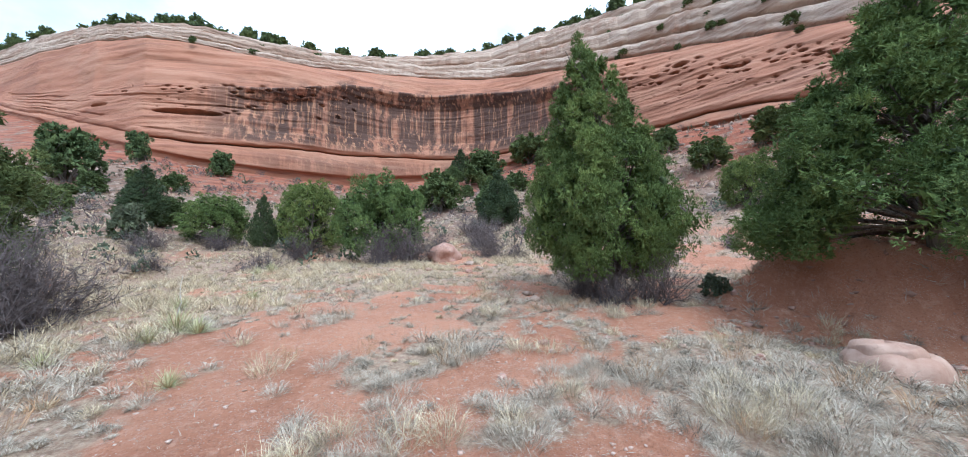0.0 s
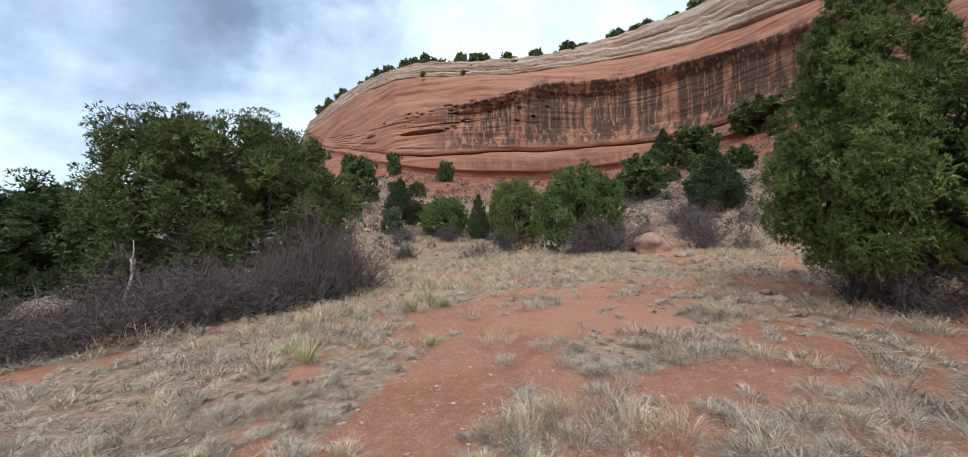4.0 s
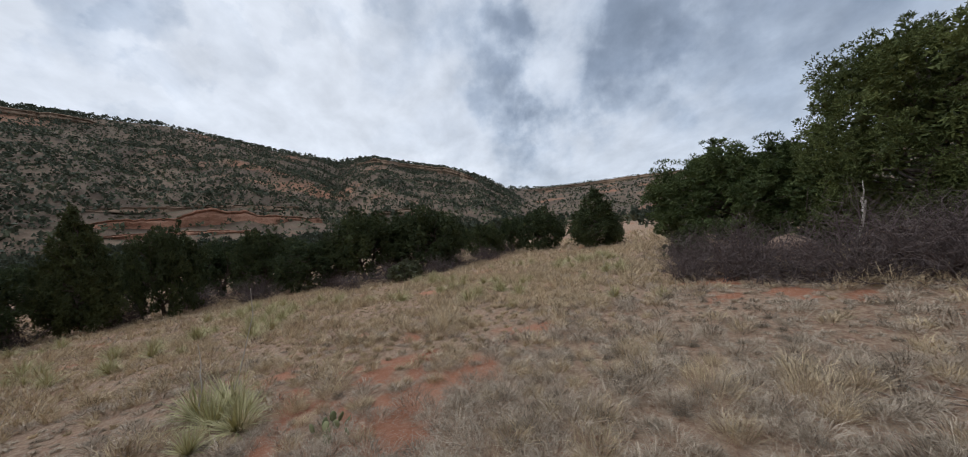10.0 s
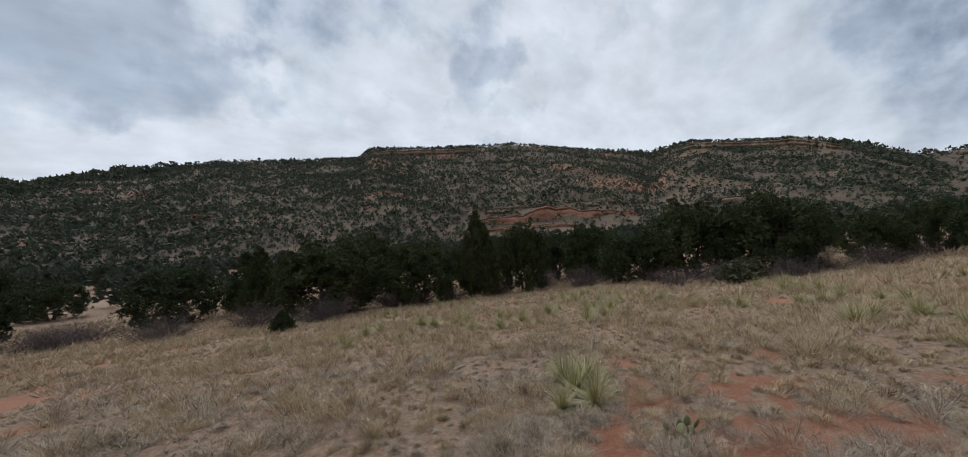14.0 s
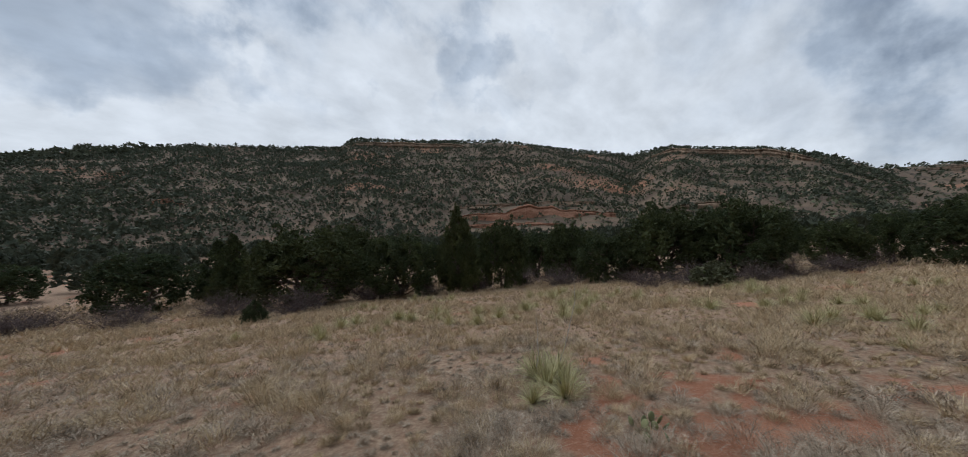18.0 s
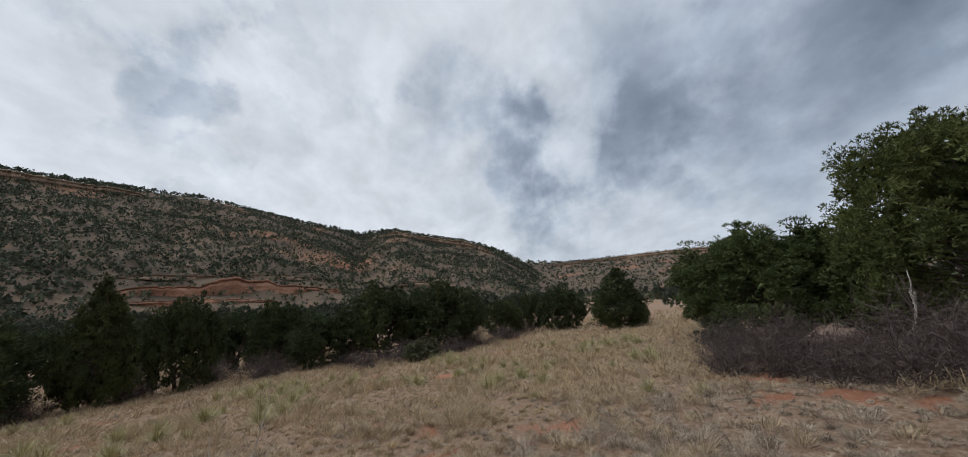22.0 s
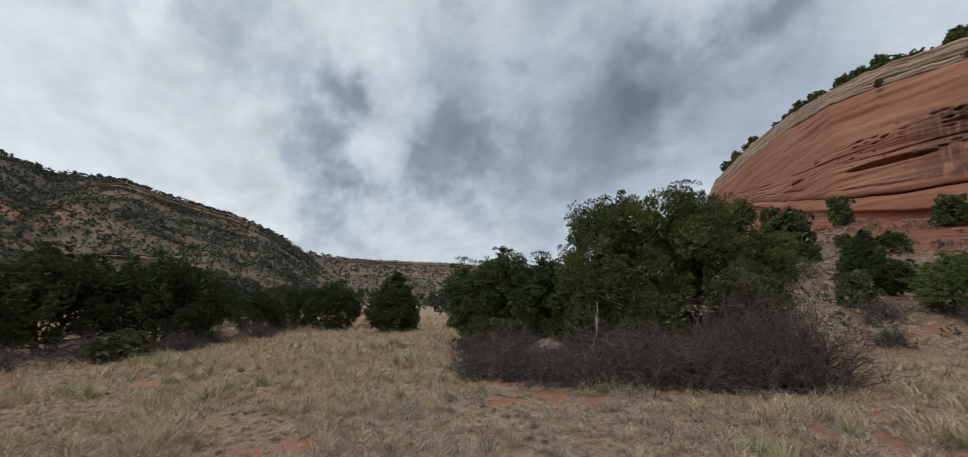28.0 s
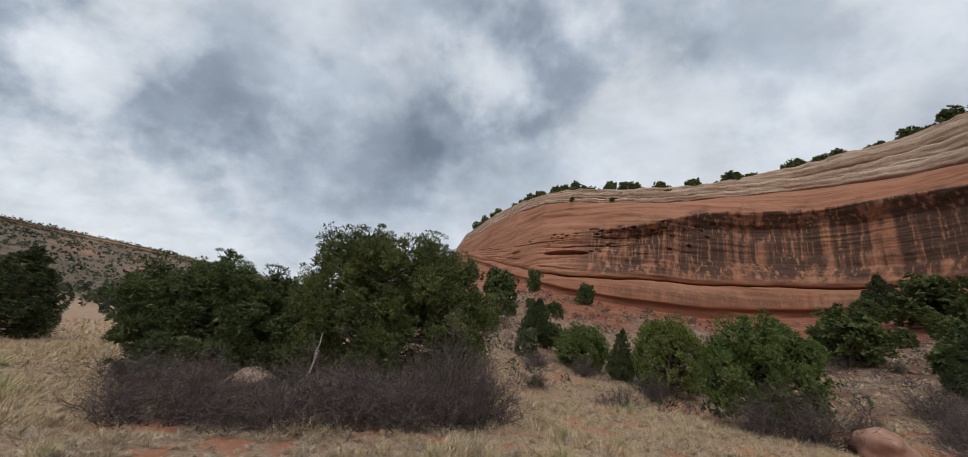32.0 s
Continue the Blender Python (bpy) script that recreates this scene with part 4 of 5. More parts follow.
# low greenery
stand("young_pinyon", far_cone[1], -7.2, -15.6, 0.4, 0.3, 0.22, "small green sapling at the meadow's lower edge", "tree")
for k, (x, y, w, h) in enumerate([(-18.6, -0.7, 0.9, 0.75), (-10.6, 8.5, 0.7, 0.6), (-9.9, 8.2, 0.5, 0.5)]):
    stand("scrub_bush", dusty_bush[k % 2], x, y, k, w, h, "low leafy green scrub at the foot of the trees", "bush")
# the dark row below the meadow: place, height, width, kind
ROW = [(1.0, -30.0, 4.4, 5.6, 0), (-7.6, -29.6, 3.2, 4.6, 0), (-10.7, -25.0, 3.9, 2.6, 1), (-11.6, -19.4, 3.9, 5.2, 0), (-17.5, -24.0, 4.6, 5.0, 0), (-15.3, -16.0, 3.3, 3.9, 0), (-17.6, -13.5, 4.6, 2.4, 1),
       (-19.8, -11.7, 4.0, 2.8, 0), (-24.5, -9.3, 3.6, 3.0, 0), (-22.4, -6.2, 2.6, 3.2, 0), (-23.2, -3.0, 4.0, 4.4, 0), (-22.9, 0.3, 3.8, 4.3, 0), (-27.5, 5.0, 2.4, 2.7, 0), (-29.7, 7.8, 2.7, 1.9, 0), (-27.0, 9.3, 3.0, 3.5, 0),
       (-4.4, -48.5, 3.0, 4.6, 0), (-27.5, -13.0, 3.4, 3.6, 0), (-30.5, -10.0, 3.2, 4.2, 0), (-25.3, -18.9, 4.8, 3.4, 1), (-12.4, -31.0, 4.0, 3.2, 1)]
for k, (x, y, h, w, cone) in enumerate(ROW):
    meshes = far_cone[k % 3] if cone else far_juniper[k % 4]
    stand("pinyon_tree" if cone else "juniper_tree", meshes, x, y, k * 2.1, w / (3.0 if cone else 4.4), 1.10 * h / 4.0, "dark evergreen in the row below the meadow", "tree", "trees below the meadow")

# bushes on the slope to the cliff
SLOPE = [(1.1, 22.7, 2.5, 2.8, 0), (2.9, 20.6, 2.6, 1.3, 1), (4.9, 19.9, 3.6, 3.0, 0), (6.5, 14.8, 3.7, 3.4, 0), (19.6, 31.5, 4.2, 4.0, 0), (16.0, 18.2, 3.7, 2.6, 1), (33.6, 41.8, 5.0, 6.0, 0),
         (36.5, 52.0, 5.6, 4.2, 1), (45.0, 43.5, 5.0, 6.6, 0), (-5.3, 59.0, 3.6, 2.3, 0), (2.8, 56.5, 3.2, 2.7, 0), (-8.9, 48.8, 5.0, 4.1, 0), (-1.9, 26.3, 3.2, 2.1, 1),
         (-2.0, 22.1, 1.6, 1.3, 2), (40.5, 18.6, 2.9, 2.7, 0)]
SLOPE += [(31.7, 11.2, 2.3, 2.9, 0), (23.5, 6.5, 2.8, 2.5, 0), (37.4, 8.0, 2.9, 3.6, 0), (8.3, 2.9, 0.45, 0.5, 2)]
for k, (x, y, h, w, kind) in enumerate(SLOPE):
    near = math.hypot(x, y) < 30
    meshes, base_w, base_h = (green_bush[k % 3] if near else slope_bush[k % 4], 4.4 if near else 2.6, 4.0 if near else 2.6) if kind == 0 else (far_cone[k % 3], 3.0, 4.0) if kind == 1 else (dusty_bush[k % 2], 1.8, 1.4)
    stand(("juniper_bush", "young_pinyon", "scrub_bush")[kind], meshes, x, y, k * 1.7, w / base_w, h / base_h,
          ("rounded green juniper bush on the talus slope", "small conical pinyon among the bushes", "low dusty green scrub bush")[kind], ("bush", "tree", "bush")[kind], "bushes below the cliff")
# the crowd of bushes beside the alcove, and a few by the cliff's corner
rng = np.random.RandomState(75)
for k in range(34):
    a, r = (radians(rng.uniform(-62, -24)), rng.uniform(27, 60)) if k < 24 else (radians(rng.uniform(1, 15)), rng.uniform(27, 56))
    size = rng.uniform(0.45, 1.15) if k < 24 else rng.uniform(0.35, 0.9)
    x, y = -r * math.sin(a), r * math.cos(a)
    stand("juniper_bush", slope_bush[k % 4], x, y, k * 2.9, size, size * rng.uniform(0.8, 1.2), "rounded green juniper bush on the talus slope", "bush", "bushes below the cliff")
# more of the row, farther down, closing the gaps
rng = np.random.RandomState(76)
for k in range(20):
    a, r = radians(rng.uniform(78, 150)), rng.uniform(36, 54)
    size = rng.uniform(0.6, 1.0)
    stand("juniper_tree", far_juniper[k % 4], -r * math.sin(a), r * math.cos(a), k * 2.3, size, size * rng.uniform(0.85, 1.15), "dark evergreen in the row below the meadow", "tree", "trees below the meadow")
# on the rim and on the pale ledges
rng = np.random.RandomState(77)
RIM = [15.5, 14.6, 12.6, 9.2, 8.2, 7.4, 4.0, 2.6, 1.2, -1.5, -3.6, -4.6, -6.8, -7.8, -12.4, -13.6, -14.4, -21.0, -22.2, -24.6, -30.5, -32.5, -36.0, -38.5, -40.0, -43.0, -46.0, -50.5, -52.0, -53.5, -56.0, -60.0]
RIM += list(rng.uniform(-100, 15.5, 40)) + list(rng.uniform(-8, 15, 24)) + list(rng.uniform(-60, -2, 34))
RIM += [-63.0, -66.5, -70.0, -75.0, -81.0, -88.0, -95.0]
for k, yaw in enumerate(RIM):
    p = rim_place(yaw, rng.uniform(-0.6, 2.5))
    size = rng.uniform(0.35, 1.2)
    stand("juniper_bush", rim_bush[k % 4], p.x, p.y, k * 1.3, size * rng.uniform(0.8, 1.2), size * rng.uniform(0.75, 1.25), "small dark juniper on the cliff's rim", "bush", "junipers on the rim", z=p.z - 0.3)
for k in range(60):
    yaw, back = rng.uniform(-88, 8), rng.uniform(-7.5, -1.5)
    r = np.interp(yaw, C_YAW, C_FOOT) + RIM_BACK
    low, high = up(np.interp(yaw, C_YAW, EL_PALE), r - 7), up(np.interp(yaw, C_YAW, EL_RIM), r)
    p = rim_place(yaw, back)
    size = rng.uniform(0.25, 0.6)
    stand("juniper_bush", rim_bush[k % 4], p.x, p.y, k * 1.9, size, size * rng.uniform(0.7, 1.0), "low bush rooted on a pale ledge", "bush", "bushes on the ledges", z=high + (high - low) * back / 7.0 - 0.15)

# ---- dead brush ----
def ribbon(rng, points, width):
    """A thin tapering strip along points."""
    n = len(points)
    side = rng.normal(0, 1, 3)
    side /= np.linalg.norm(side)
    w = np.linspace(width / 2, width / 6, n)[:, None]
    return np.stack([points - side * w, points + side * w], 1).reshape(-1, 3), np.array([[2 * k, 2 * k + 1, 2 * k + 3, 2 * k + 2] for k in range(n - 1)])


def dead_shrub(seed, width, height, count):
    """Stems that rise and spread, forked into many fine twigs: two meshes."""
    rng = np.random.RandomState(seed)
    stems, twigs = [], []
    for _ in range(count):
        a, q = rng.uniform(0, math.tau), rng.uniform(0.15, 1)
        base = np.array([rng.normal(0, 0.12) * width, rng.normal(0, 0.12) * width, -0.05])
        reach = width / 2 * q * rng.uniform(0.75, 1.1)
        end = np.array([reach * math.cos(a), reach * math.sin(a), height * (1 - 0.55 * q ** 2) * rng.uniform(0.45, 0.95)])
        pts = wander(rng, base, end, 6, 0.05)
        stems.append(tube(pts, np.linspace(0.014, 0.005, 6), 3))
        for _ in range(11):
            s = pts[rng.randint(1, 6)]
            way = (end - base) / np.linalg.norm(end - base) + rng.normal(0, 0.8, 3)
            e2 = s + way / np.linalg.norm(way) * rng.uniform(0.15, 0.42) * height
            e2[2] = max(e2[2], 0.05)
            fork = wander(rng, s, e2, 3, 0.03)
            twigs.append(ribbon(rng, fork, 0.011))
            for _ in range(3):
                s3 = fork[rng.randint(1, 3)]
                e3 = s3 + rng.normal(0, 0.10, 3) * height + [0, 0, 0.05]
                twigs.append(ribbon(rng, np.array([s3, e3]), 0.008))
    return mesh_of("dead_stems", *joined(stems), TWIG, True), mesh_of("dead_twigs", *joined(twigs), TWIG)


brush = [dead_shrub(200 + k, 2.4, 1.25, 62) for k in range(3)]
small_brush = [dead_shrub(210 + k, 1.2, 0.7, 22) for k in range(2)]


def stand_brush(meshes, x, y, turn, sx, sz, label, group):
    root = tagged(new("dead_shrub"), label, "shrub", group)
    root.matrix_world = Matrix.LocRotScale((x, y, float(land(x, y))), Euler((0, 0, turn)), (sx, sx, sz))
    part("branch_frame", meshes[0], root), part("twig_tangle", meshes[1], root)


THICKET = [(-7.3, 5.9, 0.8, 0.75), (-6.5, 6.4, 0.9, 0.85), (-5.7, 6.7, 1.0, 0.85), (-4.9, 7.2, 1.0, 0.9), (-4.1, 7.7, 1.0, 0.95), (-3.3, 8.3, 1.0, 1.1), (-2.6, 9.1, 1.05, 1.5), (-1.9, 9.9, 1.0, 1.6), (-2.0, 9.3, 0.8, 1.1),
           (-7.4, 7.4, 0.9, 0.8), (-6.3, 7.9, 0.9, 0.8), (-4.8, 8.6, 1.0, 0.9), (-3.5, 9.6, 1.1, 1.6), (-8.3, 6.8, 0.8, 0.7)]
for k, (x, y, sx, sz) in enumerate(THICKET):
    stand_brush(brush[k % 3], x + 0.08, y - 0.2, k * 1.9, sx, sz * (0.8, 1.1, 0.65, 1.2, 0.95)[k % 5], "tangled leafless grey-purple shrub in a long thicket", "dead thicket")
OTHER = [(6.9, 13.2, 1.1, 1.2), (5.9, 13.4, 0.9, 1.1), (4.0, 18.8, 0.8, 0.9), (1.2, 21.2, 0.7, 0.8), (-1.2, 21.0, 0.9, 0.7), (8.6, 13.8, 0.7, 0.8), (10.0, 12.0, 0.9, 1.0), (11.5, 14.5, 1.0, 1.0), (13.0, 17.0, 1.1, 1.0),
         (-19.5, -1.4, 1.3, 0.75), (-20.2, 0.8, 1.2, 0.7), (-18.5, -3.2, 0.9, 0.6), (-9.6, -16.6, 1.3, 0.9), (-7.6, -19.0, 1.3, 0.9), (-5.0, -21.5, 1.4, 0.8), (-13.5, -16.6, 1.2, 0.8), (-16.0, -14.4, 1.0, 0.7), (-2.0, -25.5, 1.4, 0.8),
         (-21.5, -4.6, 1.4, 0.8), (-21.0, -8.4, 1.4, 0.9), (-22.0, -11.5, 1.5, 0.9), (-19.0, -13.0, 1.4, 0.9), (-15.0, -17.5, 1.6, 0.9), (-11.5, -18.6, 1.5, 0.9), (-21.8, -1.2, 1.5, 0.8), (-22.0, 2.2, 1.3, 0.8),
         (-24.5, 4.5, 1.3, 0.7), (-3.0, -27.0, 1.6, 0.9), (-29.0, 6.8, 1.2, 0.8), (6.4, 4.0, 0.6, 0.8), (7.0, 3.5, 0.6, 0.9), (6.5, 4.6, 0.55, 0.8)]
for k, (x, y, sx, sz) in enumerate(OTHER):
    stand_brush(brush[k % 3], x, y, k * 2.7, sx, sz, "leafless grey shrub at the foot of the trees", "dead shrubs")
rng = np.random.RandomState(5)
for k in range(26):
    a, r = radians(rng.uniform(-75, 8)), rng.uniform(15, 40)
    stand_brush(small_brush[k % 2], -r * math.sin(a), r * math.cos(a), k * 1.1, rng.uniform(0.8, 1.6), rng.uniform(0.8, 1.4), "small leafless shrub on the stony slope", "shrubs on the talus")

# a bleached forked snag that stands in the thicket
rng = np.random.RandomState(9)
snag = tagged(new("snag"), "bleached forked dead branch standing up from the thicket", "dead branch")
snag.location = (-5.75, 8.25, float(land(-5.75, 8.25)) - 0.05)
part("stem", mesh_of("snag_stem", *tube(wander(rng, (0, 0, 0), (0.06, 0, 1.25), 9, 0.025), np.linspace(0.035, 0.018, 9), 7), BONE, True), snag)
part("fork", mesh_of("snag_fork", *tube(wander(rng, (0.05, 0, 1.1), (-0.05, 0.05, 1.75), 7, 0.02), np.linspace(0.02, 0.006, 7), 6), BONE, True), snag)
part("fork", mesh_of("snag_fork", *tube(wander(rng, (0.05, 0, 1.2), (0.16, -0.03, 1.6), 6, 0.02), np.linspace(0.016, 0.006, 6), 6), BONE, True), snag)

# ---- the far side of the valley ----
def hillside_band(name, yaws, el_low, el_high, back, material, label, seed, reach=(110, 1000)):
    """A rock band that stands out of the hillside between two bearings."""
    yaw = np.linspace(*yaws, 320)
    radii = np.linspace(*reach, 900)
    a = np.radians(yaw)[None]
    heights = land(-radii[:, None] * np.sin(a), radii[:, None] * np.cos(a))
    el = np.degrees(np.arctan2(heights - EYE, radii[:, None]))
    taper = np.sin(np.linspace(0.04, math.pi - 0.04, 320)) ** (0.35 if el_low is None else 0.5)
    if el_low is None:
        low, high = el.max(axis=0) - el_high, el.max(axis=0) + 0.1
    else:
        low, high = el_low + 0 * yaw, el_high + 0 * yaw
    r0 = smoothed(radii[np.argmax(el > low[None], axis=0)], 31 if el_low is None else 151)
    if el_low is not None:
        level = np.polyval(np.polyfit(yaw - yaw.mean(), r0, 1), yaw - yaw.mean())
        r0 = level - np.max(level - r0)
    z0 = EYE + r0 * np.tan(np.radians(low))
    z1 = z0 + r0 * (np.tan(np.radians(high)) - np.tan(np.radians(low))) * taper * (0.85 + (0.14 if el_low is None else 0.42) * fbm(yaw, yaw * 0, seed + 7, 2.5, 4))
    s = np.radians(yaw) * r0
    rows = []
    blocky = np.round(1.6 * fbm(s, s * 0, seed + 1, 5, 3)) * 0.9
    capped = ((0, -0.9), (0.0, 0.0), (0.5, 0.2), (0.2, 0.5), (0.6, 0.74), (1.6, 0.77), (1.7, 0.86), (0.9, 0.88), (1.0, 1.0), (back * 0.5, 1.03), (back, 1.15))
    for o, h in capped if el_low is not None else ((0, -0.9), (0.2, 0.0), (0.9, 0.10), (1.0, 0.30), (0.1, 0.34), (0.3, 0.60), (1.4, 0.63), (1.5, 0.82), (0.4, 0.85), (0.9, 1.0), (back * 0.5, 1.06), (back, 1.2)):
        r = r0 + o + blocky * (0.6 + 0.5 * h) + fbm(s, s * 0 + h * 14, seed + 1, 4, 3) * 0.8 + fbm(s, s * 0, seed + 2, 30, 3) * 0.8
        z = z0 + (z1 - z0) * h + fbm(s, s * 0, seed + 3, 25, 3) * (0.3 if el_low is None else 0.08)
        rows.append(np.stack([-r * np.sin(a[0]), r * np.cos(a[0]), z], -1))
    me = mesh_of(name, np.array(rows).reshape(-1, 3), grid_faces(len(rows), 320)[:, ::-1], material, False)
    tagged(new(name, me), label, "rock", kind="structure")


hillside_band("red_rock_band", (102.5, 127), 0.5, 2.3, 45, FARRED, "red sandstone band across the lower hillside", 300)
hillside_band("red_rock_band", (105, 126.5), 2.5, 3.0, 12, FARTAN, "thin pale ledge above the red band", 305)
hillside_band("red_rock_band", (110, 128.5), -0.7, 0.1, 12, FARRED, "broken red ledge below the band", 307)
hillside_band("red_rock_band", (85, 96.5), 1.1, 1.8, 16, FARTAN, "thin pale rock band on the hillside", 310)
hillside_band("red_rock_band", (161, 164.2), 3.1, 4.0, 8, FARRED, "small red outcrop on the hillside", 315)
hillside_band("mesa_caprock", (124, 141.3), None, 1.0, 12, FARTAN, "tan caprock along the mesa's rim", 320, (300, 500))
hillside_band("mesa_caprock", (79.5, 97.5), None, 1.0, 10, FARTAN, "tan caprock along the mesa's rim", 330, (300, 520))
hillside_band("mesa_caprock", (24, 72.5), None, 0.6, 16, FARTAN, "tan rim of the far mesa", 340, (500, 1000))


def specks(name, seed, count, yaws, reach, size, kites, material, label, thin=None, narrow=0.55, leaf=0.62):
    """Many small far evergreens as one stuff."""
    rng = np.random.RandomState(seed)
    yaw = rng.uniform(*yaws, count)
    r = np.sqrt(rng.uniform(reach[0] ** 2, reach[1] ** 2, count))
    a = np.radians(yaw)
    x, y = -r * np.sin(a), r * np.cos(a)
    if thin is not None:
        keep = rng.uniform(0, 1, count) < thin(x, y, yaw, r)
        x, y = x[keep], y[keep]
    z = land(x, y)
    n = len(x)
    tall = size * rng.uniform(0.5, 1.3, n) ** 1.2
    way = rng.normal(0, 1, (n, kites, 3))
    way /= np.linalg.norm(way, axis=2)[:, :, None]
    way[:, :, 2] = np.abs(way[:, :, 2])
    c = np.stack([x, y, z], -1)[:, None] + way * tall[:, None, None] * [0.38, 0.38, 0.62] + np.array([0, 0, 0.22]) * tall[:, None, None]
    sizes = np.repeat(tall * leaf, kites)[:, None]
    v, f = sprays(rng, c.reshape(-1, 3), way.reshape(-1, 3), sizes, narrow, 1)
    tagged(new(name, mesh_of(name, v, f, material)), label, "trees", kind="stuff")


def hill_density(x, y, yaw, r):
    shade = smooth(96, 150, yaw) * 0.42 + 0.36
    return np.clip(shade + 0.55 * fbm(x, y, 350, 22, 4) + 0.4 * np.exp(-((yaw - 101) / 2.0) ** 2), 0.12, 1) * (1 - 0.9 * smooth(100, 102, yaw) * smooth(129, 127, yaw) * smooth(112, 120, r) * smooth(165, 150, r))


specks("hillside_trees", 360, 56000, (73, 198), (105, 420), 2.25, 7, HAZEDGREEN, "dark junipers and pinyons scattered over the hillside", hill_density, 0.5, 0.42)
specks("hillside_trees", 361, 9000, (20, 80), (300, 890), 3.2, 4, HAZEDGREEN, "small dark trees on the far mesa's slope", lambda x, y, yaw, r: 0.5 + 0.4 * waves(x, y, 351, 90, 3))
specks("hillside_trees", 365, 2600, (164, 205), (400, 570), 3.6, 8, HAZEDGREEN, "dark trees on the farthest hill", None)
specks("rim_trees", 362, 1500, (74, 198), (392, 436), 2.4, 7, HAZEDGREEN, "trees along the mesa's rim", None)
specks("valley_trees", 363, 760, (76, 196), (50, 112), 3.4, 190, HAZEDGREEN, "dark trees on the valley floor", lambda x, y, yaw, r: 0.45 + 0.6 * waves(x, y, 352, 30, 2), 0.28, 0.20)
specks("hillside_scrub", 364, 9000, (73, 198), (105, 330), 1.4, 4, SAGE, "low grey scrub between the trees", None)

specks("talus_scrub", 366, 1300, (-95, 15), (17, 60), 0.75, 44, SAGE, "low grey-green scrub on the talus", lambda x, y, yaw, r: 0.5 + 0.6 * waves(x, y, 353, 12, 3), 0.22, 0.24)
specks("talus_brush", 367, 1100, (-95, 15), (17, 60), 0.8, 44, TWIG, "low leafless brush on the talus", lambda x, y, yaw, r: 0.5 - 0.6 * waves(x, y, 353, 12, 3), 0.05, 0.4)
specks("valley_trees", 368, 520, (18, 78), (44, 300), 3.2, 130, HAZEDGREEN, "dark trees on the valley floor", lambda x, y, yaw, r: 0.5 + 0.6 * waves(x, y, 354, 40, 2) + 0.3 * smooth(120, 60, r), 0.28, 0.24)
specks("hillside_scrub", 369, 3600, (18, 78), (40, 420), 1.3, 5, SAGE, "low grey scrub on the valley floor", None)

# ---- grass, yuccas, stones ----
def blades(rng, x, y, count, length, width, matted, steps):
    """Tufts of curling blades at places x, y: upright wisps (matted 0.4) to low wide mats (1); steps is how many bends a blade has."""
    n = len(x) * count
    bx, by, tall = np.repeat(x, count), np.repeat(y, count), np.repeat(length, count)
    a, q = rng.uniform(0, math.tau, n), np.sqrt(rng.uniform(0, 1, n))
    px, py = bx + 0.42 * tall * q * np.cos(a), by + 0.42 * tall * q * np.sin(a)
    floor = land(px, py)
    base = np.stack([px, py, floor - 0.01], -1)
    size = tall * rng.uniform(0.5, 1.2, n) * (1.12 - 0.35 * q)
    lean = np.clip((0.10 + 1.15 * q * rng.uniform(0.35, 1.25, n)) * (0.25 + 0.75 * matted), 0, 1.4)
    b = a + rng.normal(0, 0.6, n)
    flat, across = np.stack([np.cos(b), np.sin(b), 0 * b], -1), np.stack([-np.sin(b), np.cos(b), 0 * b], -1)
    rise = np.array([0, 0, 1.0])
    way = flat * np.sin(lean)[:, None] + rise * np.cos(lean)[:, None]
    middle = base + (way * 0.58 + across * rng.normal(0, 0.20, n)[:, None]) * size[:, None]
    over = way + flat * 0.35 * matted - rise * (rng.uniform(0.1, 1.5, n) * matted)[:, None] + across * rng.normal(0, 0.5 + 0.6 * matted, n)[:, None]
    over /= np.linalg.norm(over, axis=1)[:, None] + 1e-9
    tip = middle + over * (size * rng.uniform(0.35, 0.65, n))[:, None]
    tip[:, 2] = np.maximum(tip[:, 2], floor + 0.012)
    t = rng.uniform(0, math.tau, n)
    side = np.stack([np.cos(t), np.sin(t), 0.4 * np.sin(3 * t)], -1) * (width / 2 * rng.uniform(0.6, 1.35, n))[:, None]
    k = np.arange(n)[:, None]
    if steps == 2:
        return np.stack([base, middle + side, tip, middle - side], 1).reshape(-1, 3), [k * 4 + np.array([[0, 1, 3]]), k * 4 + np.array([[3, 1, 2]])]
    return np.stack([base - side, base + side, (middle + 2 * tip) / 3], 1).reshape(-1, 3), [k * 3 + np.array([[0, 1, 2]])]


def strew(rng, gap, r0, r1, bearings=(-98, 190)):
    """Places for tufts, about gap metres apart, more or fewer by the cover."""
    i, j = np.meshgrid(np.arange(-r1, r1, gap), np.arange(-r1, r1, gap))
    x, y = (i + gap * rng.uniform(-0.1, 1.1, i.shape)).ravel(), (j + gap * rng.uniform(-0.1, 1.1, i.shape)).ravel()
    r, yaw = np.hypot(x, y), np.degrees(np.arctan2(-x, y))
    yaw = np.where(yaw < bearings[0], yaw + 360, yaw)
    chance = 0.06 + 0.90 * grass_cover(x, y)
    chance = chance * np.where((x > 7.9) & (x < 11) & (y < 2.2), 0.10, 1) * np.where(y > 23 + 0.2 * x, 0.3, 1)
    keep = (r > r0) & (r < r1) & (yaw < bearings[1]) & (rng.uniform(0, 1, len(x)) < chance)
    return x[keep], y[keep]


